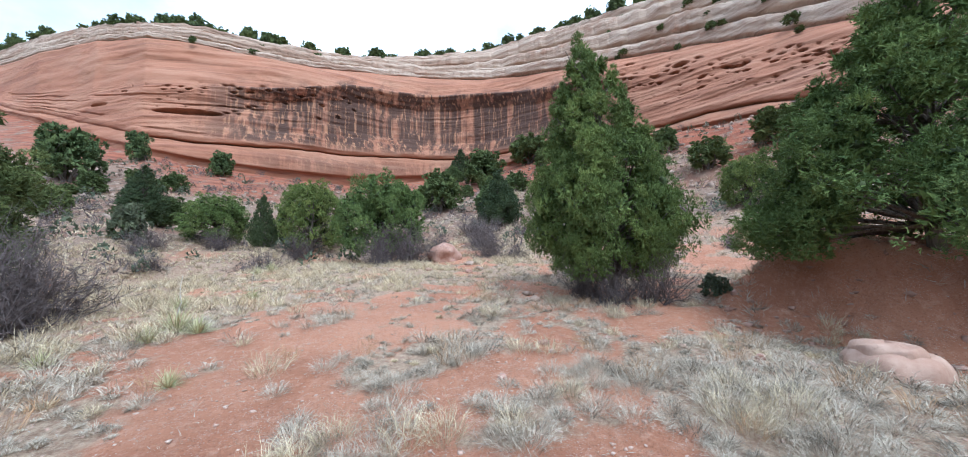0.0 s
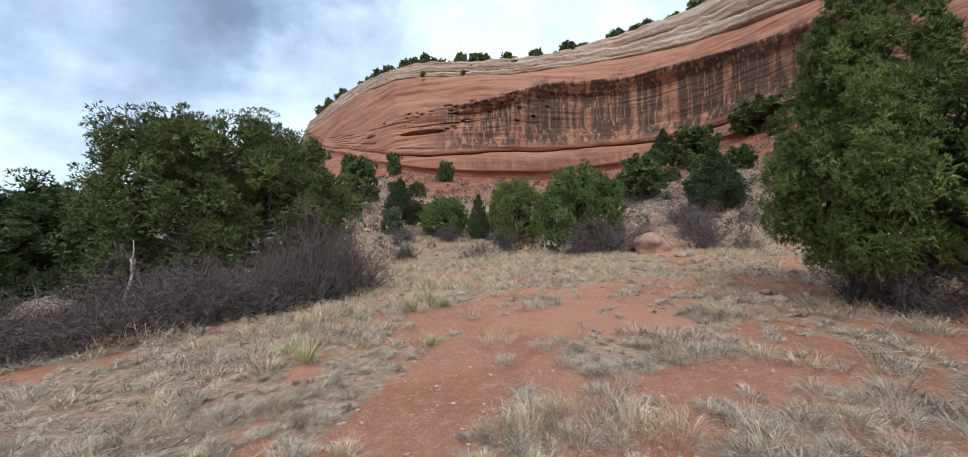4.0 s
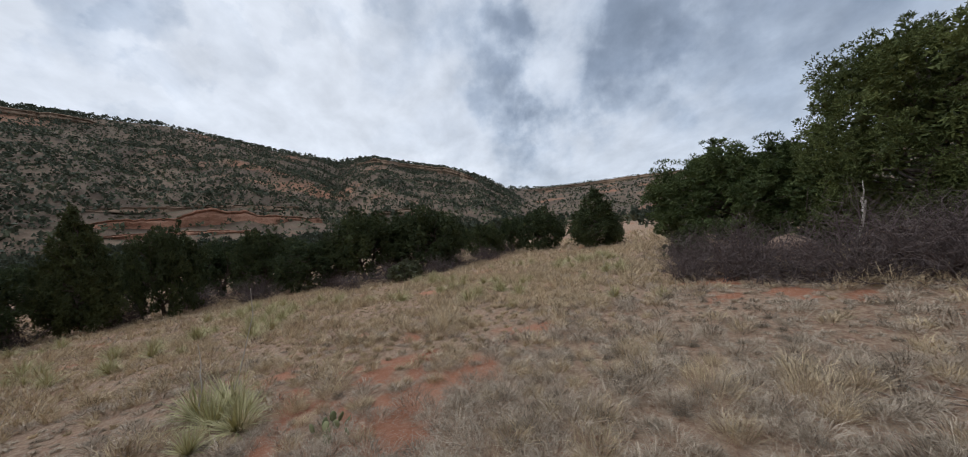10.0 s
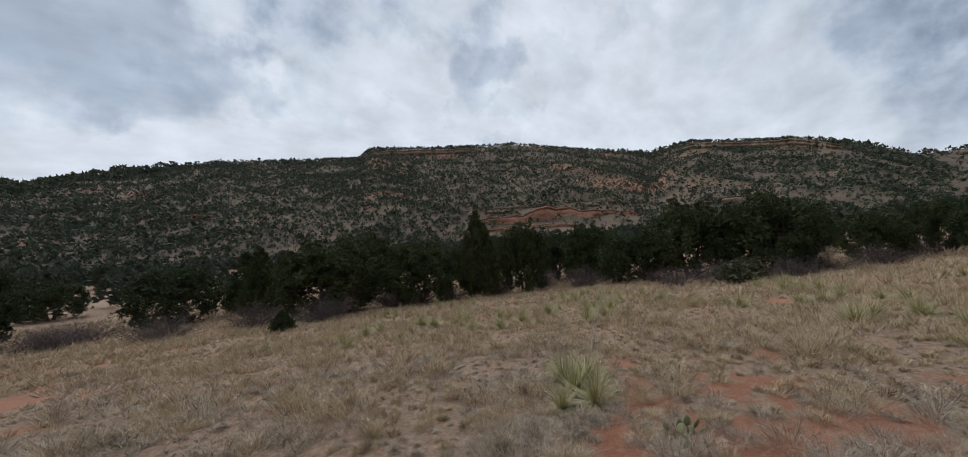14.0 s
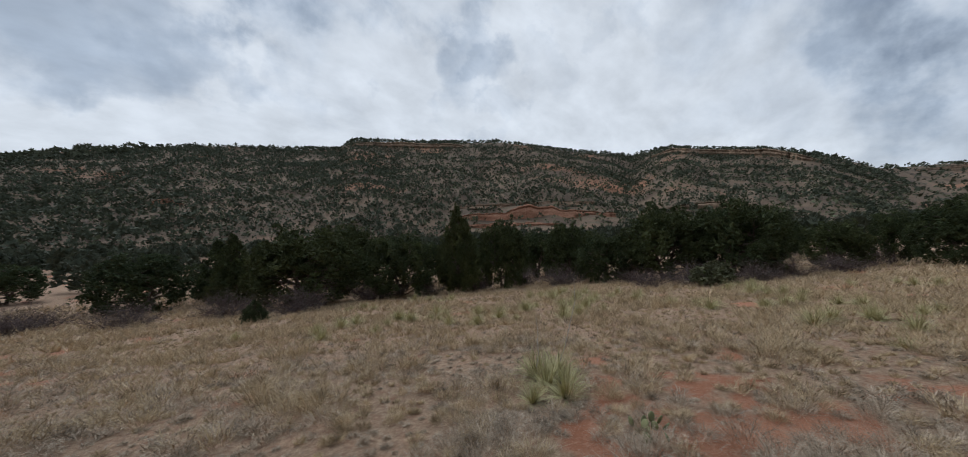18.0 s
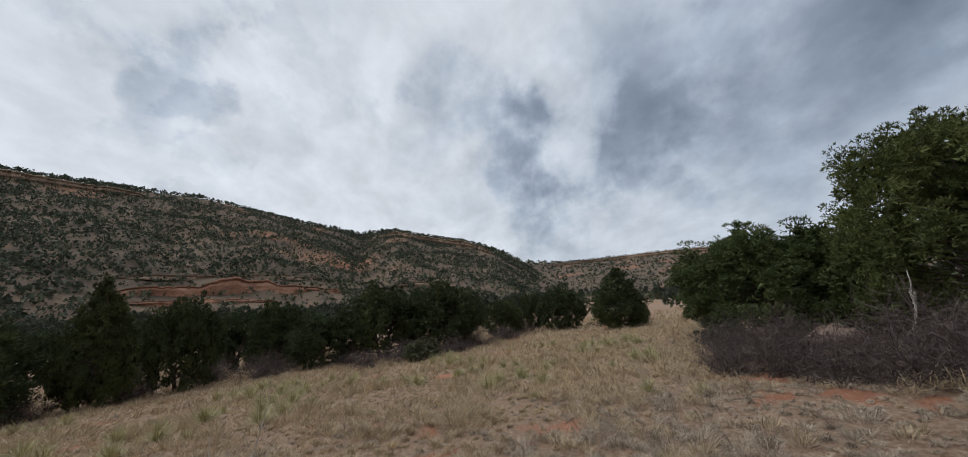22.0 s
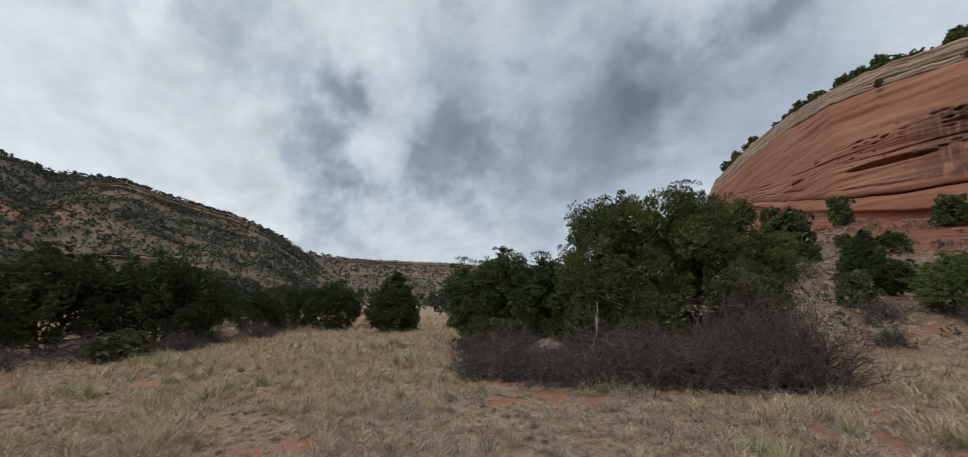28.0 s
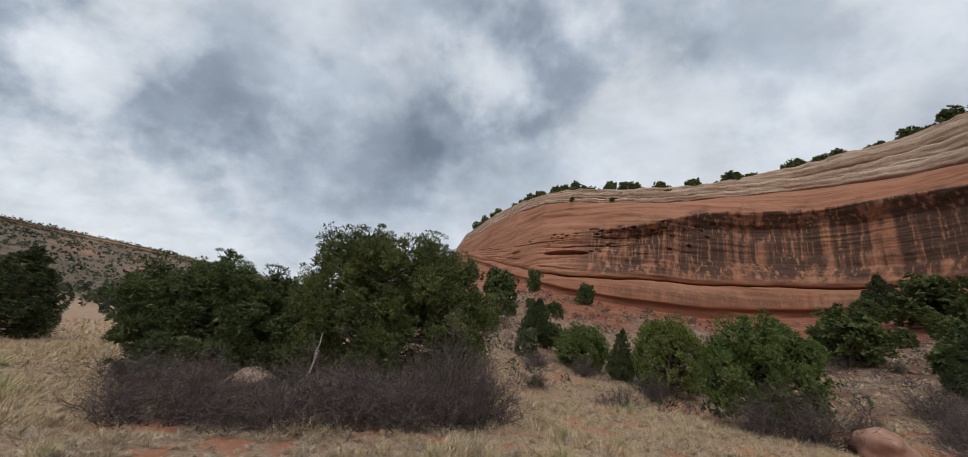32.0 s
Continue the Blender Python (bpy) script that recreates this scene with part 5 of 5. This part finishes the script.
def meadow():
    for name, seed, gap, r0, r1, count, width, steps, high in (("grass_near", 401, 0.19, 1.7, 4.8, 210, 0.0034, 2, 0.17), ("grass_middle", 402, 0.20, 4.8, 8, 84, 0.0066, 2, 0.18), ("grass_middle", 404, 0.20, 8, 15, 36, 0.0138, 1, 0.20),
                                                              ("grass_far", 407, 0.25, 15, 23, 20, 0.023, 1, 0.23), ("grass_far", 403, 0.40, 23, 42, 11, 0.046, 1, 0.30)):
        rng = np.random.RandomState(seed)
        x, y = strew(rng, gap, r0, r1)
        # straw grass towards the open slope, grey tufts on the bare side
        straw = rng.uniform(0, 1, len(x)) < 0.10 + 0.72 * np.maximum(smooth(1, -7, 0.9 * x + 0.45 * y + 2.6 + 4.0 * fbm(x, y, 405, 2.0, 3)), smooth(6, 11, y + 2 * fbm(x, y, 408, 2, 3)) * 0.8)
        for own, material, tall, matted, label in ((~straw, GREYGRASS, high, 1.0, "low grey tufts of dry grass on red soil"), (straw, STRAW, high * 1.25, 0.55, "straw-coloured dry meadow grass")):
            n = int(own.sum())
            big = rng.uniform(0.45, 1.0, n) + 0.5 * (rng.uniform(0, 1, n) < 0.22)
            big = big * np.clip(1.0 + 0.8 * fbm(x[own], y[own], 412, 0.9, 2), 0.5, 1.5)
            v, f = blades(rng, x[own], y[own], count, tall * big, width, matted, steps)
            tagged(new(name, mesh_of(name, v, f, material)), label, "grass", kind="stuff")
    # round the walker's feet and behind
    for seed, gap, r0, r1, bearings, count, width in ((410, 0.24, 0.2, 1.7, (-180, 180), 90, 0.0045), (411, 0.36, 1.7, 15, (190, 262), 24, 0.013)):
        rng = np.random.RandomState(seed)
        x, y = strew(rng, gap, r0, r1, bearings)
        v, f = blades(rng, x, y, count, 0.18 * rng.uniform(0.4, 1.2, len(x)), width, 0.9, 1)
        tagged(new("grass_near", mesh_of("grass_near", v, f, GREYGRASS)), "low grey tufts of dry grass on red soil", "grass", kind="stuff")
    # thin rusty wisps between the tufts
    rng = np.random.RandomState(406)
    x, y = strew(rng, 0.5, 1.5, 9)
    rusty = (x > -1) & (rng.uniform(0, 1, len(x)) < 0.20)
    v, f = blades(rng, x[rusty] + 0.1, y[rusty], 60, 0.30 * rng.uniform(0.6, 1.2, int(rusty.sum())), 0.0038, 0.35, 2)
    tagged(new("grass_wisps", mesh_of("grass_wisps", v, f, RUSTGRASS)), "thin rusty wisps of dry grass", "grass", kind="stuff")
    # small sprouts all over the bare soil
    rng = np.random.RandomState(414)
    r, a = 1.4 + 6.6 * rng.uniform(0, 1, 1800) ** 0.7, np.radians(rng.uniform(-100, 30, 1800))
    v, f = blades(rng, -r * np.sin(a), r * np.cos(a), 16, 0.055 * rng.uniform(0.5, 1.5, 1800), 0.0042, 0.9, 1)
    tagged(new("grass_sprouts", mesh_of("grass_sprouts", v, f, GREYGRASS)), "tiny grey sprouts of dry grass on bare soil", "grass", kind="stuff")
    # dead bits of stem and twig that lie about
    rng = np.random.RandomState(413)
    n = 5200
    r, a = 1.2 + 8.8 * rng.uniform(0, 1, n) ** 0.8, np.radians(rng.uniform(-98, 190, n))
    x, y, t = -r * np.sin(a), r * np.cos(a), rng.uniform(0, math.tau, n)
    long, thick = rng.uniform(0.02, 0.085, n), 0.0016 + 0.0005 * r
    ends = [(-0.5, -0.6, 0.006), (-0.5, 0.6, 0.006), (0.5, 0.3, 0.014), (0.5, -0.3, 0.014)]
    v = []
    for along, off, high in ends:
        vx, vy = x + along * long * np.cos(t) - off * thick * np.sin(t), y + along * long * np.sin(t) + off * thick * np.cos(t)
        v.append(np.stack([vx, vy, land(vx, vy) + high], -1))
    tagged(new("stem_litter", mesh_of("stem_litter", np.stack(v, 1).reshape(-1, 3), np.arange(n)[:, None] * 4 + np.array([[0, 1, 2, 3]]), BONE)), "bleached bits of stem strewn on the soil", "litter", kind="stuff")


def yucca_mesh(seed, count, length):
    """A rosette of narrow stiff blades, the outer ones bent over and dry."""
    rng = np.random.RandomState(seed)
    n = count
    a, lean = rng.uniform(0, math.tau, n), 1.35 * rng.uniform(0.02, 1, n) ** 0.8
    flat = np.stack([np.cos(a), np.sin(a), 0 * a], -1)
    size = length * rng.uniform(0.55, 1.1, n)
    base = flat * 0.025
    rise = np.array([0, 0, 1.0])
    way = flat * np.sin(lean)[:, None] + rise * np.cos(lean)[:, None]
    middle = base + way * size[:, None] * 0.5
    tip = base + way * size[:, None] - rise * (0.16 * size * lean ** 2)[:, None] + np.stack([-np.sin(a), np.cos(a), 0 * a], -1) * (rng.normal(0, 0.07, n) * size)[:, None]
    tip[:, 2] = np.maximum(tip[:, 2], 0.015)
    side = np.stack([-np.sin(a), np.cos(a), 0 * a], -1) * 0.0048
    fold = np.cross(way, side) * 0.5
    v = np.stack([base - side, base + fold, base + side, middle + side, middle + fold, middle - side, tip], 1).reshape(-1, 3)
    k = np.arange(n)[:, None] * 7
    return mesh_of("yucca", v, [np.concatenate([k + np.array([[0, 1, 4, 5]]), k + np.array([[1, 2, 3, 4]])]), np.concatenate([k + np.array([[5, 4, 6]]), k + np.array([[4, 3, 6]])])], YUCCA)


yuccas = [yucca_mesh(500 + k, 130, 0.40) for k in range(3)]
YUCCAS = [(-4.7, -2.8, 1.35), (-4.2, -2.2, 1.2), (-4.45, -2.55, 1.2), (-4.55, -2.3, 1.0), (-4.95, -2.6, 1.4), (-3.9, -2.5, 0.8), (-1.4, 4.9, 1.0), (-1.7, 5.2, 0.8), (0.1, 7.4, 1.2), (0.35, 7.1, 0.9), (-0.2, 7.0, 0.8), (0.1, 5.0, 0.6), (1.3, 9.5, 0.9), (-1.1, 6.6, 0.7), (-2.0, 6.6, 0.8),
          (-12.5, 2.4, 1.1), (-11.4, 3.3, 0.8), (-10.9, 2.9, 0.8), (-9.8, 4.4, 0.8), (-10.5, 5.5, 1.0), (-6.9, 3.6, 0.9), (2.4, 14.4, 1.1), (1.9, 13.9, 0.9), (0.1, 9.4, 0.9)]
YUCCAS += [(-9.9, -7.2, 1.1), (-10.4, -6.6, 0.9), (-13.4, -5.1, 1.2), (-13.0, -4.4, 1.0), (-12.5, -1.8, 1.0), (-12.2, -1.1, 0.9), (-12.7, 2.0, 0.9), (-7.8, 1.7, 0.7), (-5.6, -9.1, 1.1), (-4.8, -11.7, 0.9), (-6.2, 4.2, 0.7)]
for k, (x, y, size) in enumerate(YUCCAS):
    ob = tagged(new("yucca", yuccas[k % 3]), "small spiky yellow-green yucca in the dry grass", "plant", "yuccas")
    ob.matrix_world = Matrix.LocRotScale((x, y, float(land(x, y)) - 0.01), Euler((0, 0, k * 1.7)), (size, size, size))
# tall dry flower stalks on some of them
for k, ob in enumerate([o for o in scene.objects if o.name.startswith("yucca") and o.parent is None][:26:4]):
    rng = np.random.RandomState(520 + k)
    part("stalk", mesh_of("stalk", *tube(wander(rng, (0, 0, 0), (rng.normal(0, 0.12), rng.normal(0, 0.12), rng.uniform(0.6, 1.0)), 7, 0.02), np.linspace(0.007, 0.003, 7), 5), BONE, True), ob, "dry pale flower stalk")
rng = np.random.RandomState(515)
for k in range(110):
    if k % 5 == 0:
        a, r = radians(rng.uniform(58, 150)), rng.uniform(9, 19)
    x, y, size = -r * math.sin(a) + rng.normal(0, 0.6), r * math.cos(a) + rng.normal(0, 0.6), rng.uniform(0.6, 1.35)
    ob = tagged(new("yucca", yuccas[k % 3]), "small spiky yellow-green yucca in the dry grass", "plant", "yuccas")
    ob.matrix_world = Matrix.LocRotScale((x, y, float(land(x, y)) - 0.01), Euler((0, 0, k * 1.7)), (size, size, size))


def stone_shape(seed, flat=0.6, rough=0.22, cuts=2):
    """A worn stone about one metre across, as verts and triangles."""
    rng = np.random.RandomState(seed)
    bm = bmesh.new()
    bmesh.ops.create_icosphere(bm, subdivisions=cuts, radius=0.5)
    shift = Vector(rng.uniform(-50, 50, 3))
    for v in bm.verts:
        v.co *= 1 + rough * noise.noise(v.co * 2.2 + shift) * 2 + rough * 0.5 * noise.noise(v.co * 6 + shift)
        v.co.z *= flat
    bm.normal_update()
    verts = np.array([v.co[:] for v in bm.verts])
    faces = np.array([[v.index for v in f.verts] for f in bm.faces])
    bm.free()
    return verts, faces


def rubble(name, seed, places, sizes, material, label, shapes):
    rng = np.random.RandomState(seed)
    pieces = []
    for (x, y), size, z in zip(places, sizes, land(places[:, 0], places[:, 1])):
        v, f = shapes[rng.randint(len(shapes))]
        t = rng.uniform(0, math.tau)
        turn = np.array([[math.cos(t), -math.sin(t), 0], [math.sin(t), math.cos(t), 0], [0, 0, 1]])
        pieces.append((v @ turn.T * size * rng.uniform(0.7, 1.3, 3) + [x, y, z + 0.06 * size], f))
    tagged(new(name, mesh_of(name, *joined(pieces), material)), label, "stones", kind="stuff")


meadow()
pebble_shapes = [stone_shape(600 + k, 0.7, 0.62, 1) for k in range(6)]
rng = np.random.RandomState(610)
r, a = rng.uniform(1, 11, 7500), np.radians(rng.uniform(-110, 40, 7500))
spots = np.stack([-r * np.sin(a), r * np.cos(a)], -1)
rubble("pebbles", 611, spots, 0.009 + 0.036 * rng.uniform(0, 1, 7500) ** 4.5, GRAVEL, "pale pebbles strewn over the red soil", pebble_shapes)
r, a = np.sqrt(rng.uniform(13 ** 2, 62 ** 2, 5200)), np.radians(rng.uniform(-100, 14, 5200))
spots = np.stack([-r * np.sin(a), r * np.cos(a)], -1)
spots = spots[waves(spots[:, 0], spots[:, 1], 612, 16, 3) > -0.15]
rubble("talus_rubble", 613, spots, (0.08 + 0.55 * rng.uniform(0, 1, len(spots)) ** 3.5) * (0.35 + 0.65 * smooth(16, 30, np.hypot(spots[:, 0], spots[:, 1]))), PALESTONE, "pale broken rubble on the slope below the cliff", pebble_shapes)

# broken red clods and stones on the cut bank
rng = np.random.RandomState(620)
spots = np.stack([rng.uniform(7.2, 9.6, 900), rng.uniform(-9, 2.6, 900)], -1)
rubble("bank_clods", 621, spots, 0.02 + 0.13 * rng.uniform(0, 1, 900) ** 4, REDSTONE, "red clods and stones on the cut bank", pebble_shapes)

# ---- single stones, boulders, sticks ----
stone_meshes = [mesh_of("stone", *stone_shape(700 + k, 0.62, 0.26, 2), PALESTONE if k % 2 else REDSTONE) for k in range(6)]
rng = np.random.RandomState(701)
STONES = [(3.9, 3.4, 0.16), (3.75, 3.1, 0.10), (2.8, 2.95, 0.11), (4.1, 3.75, 0.08), (5.2, 4.6, 0.14), (5.6, 5.2, 0.24), (5.3, 5.5, 0.18), (5.9, 5.7, 0.20), (4.6, 2.9, 0.10), (5.0, 2.1, 0.12), (5.3, 1.4, 0.14), (5.5, 1.0, 0.10), (5.8, 1.3, 0.13)]
STONES += [(4.4, 1.6, 0.07), (3.1, 2.2, 0.06), (6.4, 8.4, 0.18), (6.9, 9.2, 0.25), (7.6, 9.6, 0.3), (6.2, 10.4, 0.22), (8.1, 10.8, 0.34), (5.4, 11.4, 0.2)]
for k, (x, y, size) in enumerate(STONES):
    ob = tagged(new("stone", stone_meshes[k % 6]), "small rough tan stone lying on red soil", "stone", "loose stones")
    ob.matrix_world = Matrix.LocRotScale((x, y, float(land(x, y)) + 0.12 * size), Euler((0, 0, k * 1.3)), (size, size, size))

boulder_meshes = [mesh_of("boulder", *stone_shape(720 + k, 0.7, 0.2, 4), PALESTONE, True) for k in range(3)]
for k, (x, y, size) in enumerate([(-8.1, 9.5, 1.1), (-6.6, 10.2, 0.9), (-3.9, 11.2, 0.9), (-9.6, 9.3, 0.8)]):
    ob = tagged(new("boulder", boulder_meshes[k % 3]), "tan boulder half hidden behind the dead thicket", "boulder", "boulders behind the thicket")
    ob.matrix_world = Matrix.LocRotScale((x, y, float(land(x, y)) + 0.15 * size), Euler((0, 0, k * 2.0)), (size, size, size))
ob = tagged(new("boulder", mesh_of("boulder", *stone_shape(730, 0.8, 0.16, 4), REDSTONE, True)), "rounded red boulder among brush below the pinyon", "boulder")
ob.matrix_world = Matrix.LocRotScale((8.2, 12.6, float(land(8.2, 12.6)) + 0.15), Euler((0, 0, 0.6)), (1.4, 1.2, 1.1))

# the smooth low boulder with a loose flake on top
big_stone = tagged(new("boulder"), "smooth low reddish boulder with a cracked upper layer", "boulder")
big_stone.matrix_world = Matrix.LocRotScale((6.1, 0.48, float(land(6.1, 0.48)) + 0.03), Euler((0.06, 0.1, 0.5)), (0.92, 0.92, 1))


def dome(width, depth, height, seed, rings=14, sides=48, lip=0.0):
    t = np.linspace(0, math.tau, sides + 1)[:-1]
    rows = []
    for q in np.linspace(0, 1, rings):
        s = math.sin(q * math.pi / 2) ** 0.6
        up_by = math.cos(q * math.pi / 2) ** 0.75
        wob = 1 + 0.06 * np.sin(3 * t + seed) + 0.04 * np.sin(7 * t + 2 * seed)
        rows.append(np.stack([width / 2 * s * np.cos(t) * wob, depth / 2 * s * np.sin(t) * wob, height * up_by + 0 * t + 0.012 * np.sin(5 * t + 9 * q + seed)], -1))
    rows.append(rows[-1] * [0.97, 0.97, 1] + [0, 0, -0.18 - lip])
    return np.array(rows).reshape(-1, 3), grid_faces(len(rows), sides, True)


part("body", mesh_of("boulder_body", *dome(1.1, 0.85, 0.24, 1.0), TANSLAB, True), big_stone)
flake = part("flake", mesh_of("boulder_flake", *dome(0.80, 0.58, 0.10, 2.2, lip=-0.1), TANSLAB, True), big_stone, "loose cracked upper layer")
flake.location = (-0.05, 0.06, 0.20)

# dead sticks on the ground
rng = np.random.RandomState(740)
for k, (x, y, turn, long) in enumerate([(-2.2, 3.2, 0.4, 0.5), (-2.05, 3.05, 0.8, 0.42), (-2.3, 2.95, 0.1, 0.35), (-1.9, 3.3, 1.4, 0.3), (-5.9, 1.6, 2.2, 0.5), (9.2, 1.9, 1.2, 0.7), (8.9, 1.3, 0.6, 0.4), (-5.75, 1.75, 0.9, 0.35)]):
    e = np.array([math.cos(turn), math.sin(turn), 0]) * long
    pts = wander(rng, (0, 0, 0), e, 6, 0.012)
    pts[:, 2] = land(pts[:, 0] + x, pts[:, 1] + y) + 0.012
    v, f = tube(pts + [x, y, 0], np.linspace(0.007, 0.003, 6), 5)
    tagged(new("stick", mesh_of("stick", v, f, DRYWOOD, True)), "dry dead stick lying on the ground", "stick", "sticks")

# prickly pears in the grass
def pear_pad(seed):
    v, f = stone_shape(seed, 1.0, 0.06, 2)
    return v * [0.085, 0.022, 0.10] + [0, 0, 0.04], f


pad_meshes = [mesh_of("pad", *pear_pad(760 + k), CACTUS, True) for k in range(2)]
rng = np.random.RandomState(765)
for x, y in ((-3.45, -1.23), (-3.62, -1.1)):
    pear = tagged(new("prickly_pear"), "low prickly pear with flat grey-green pads", "cactus", "prickly pears")
    pear.location = (x, y, float(land(x, y)) - 0.02)
    for k in range(6):
        pad = part("pad", pad_meshes[k % 2], pear)
        pad.matrix_local = pose(rng.normal(0, 0.07), rng.normal(0, 0.07), 0.01 + 0.05 * (k > 3), rng.normal(0, 18), rng.normal(0, 18), rng.uniform(0, 180))
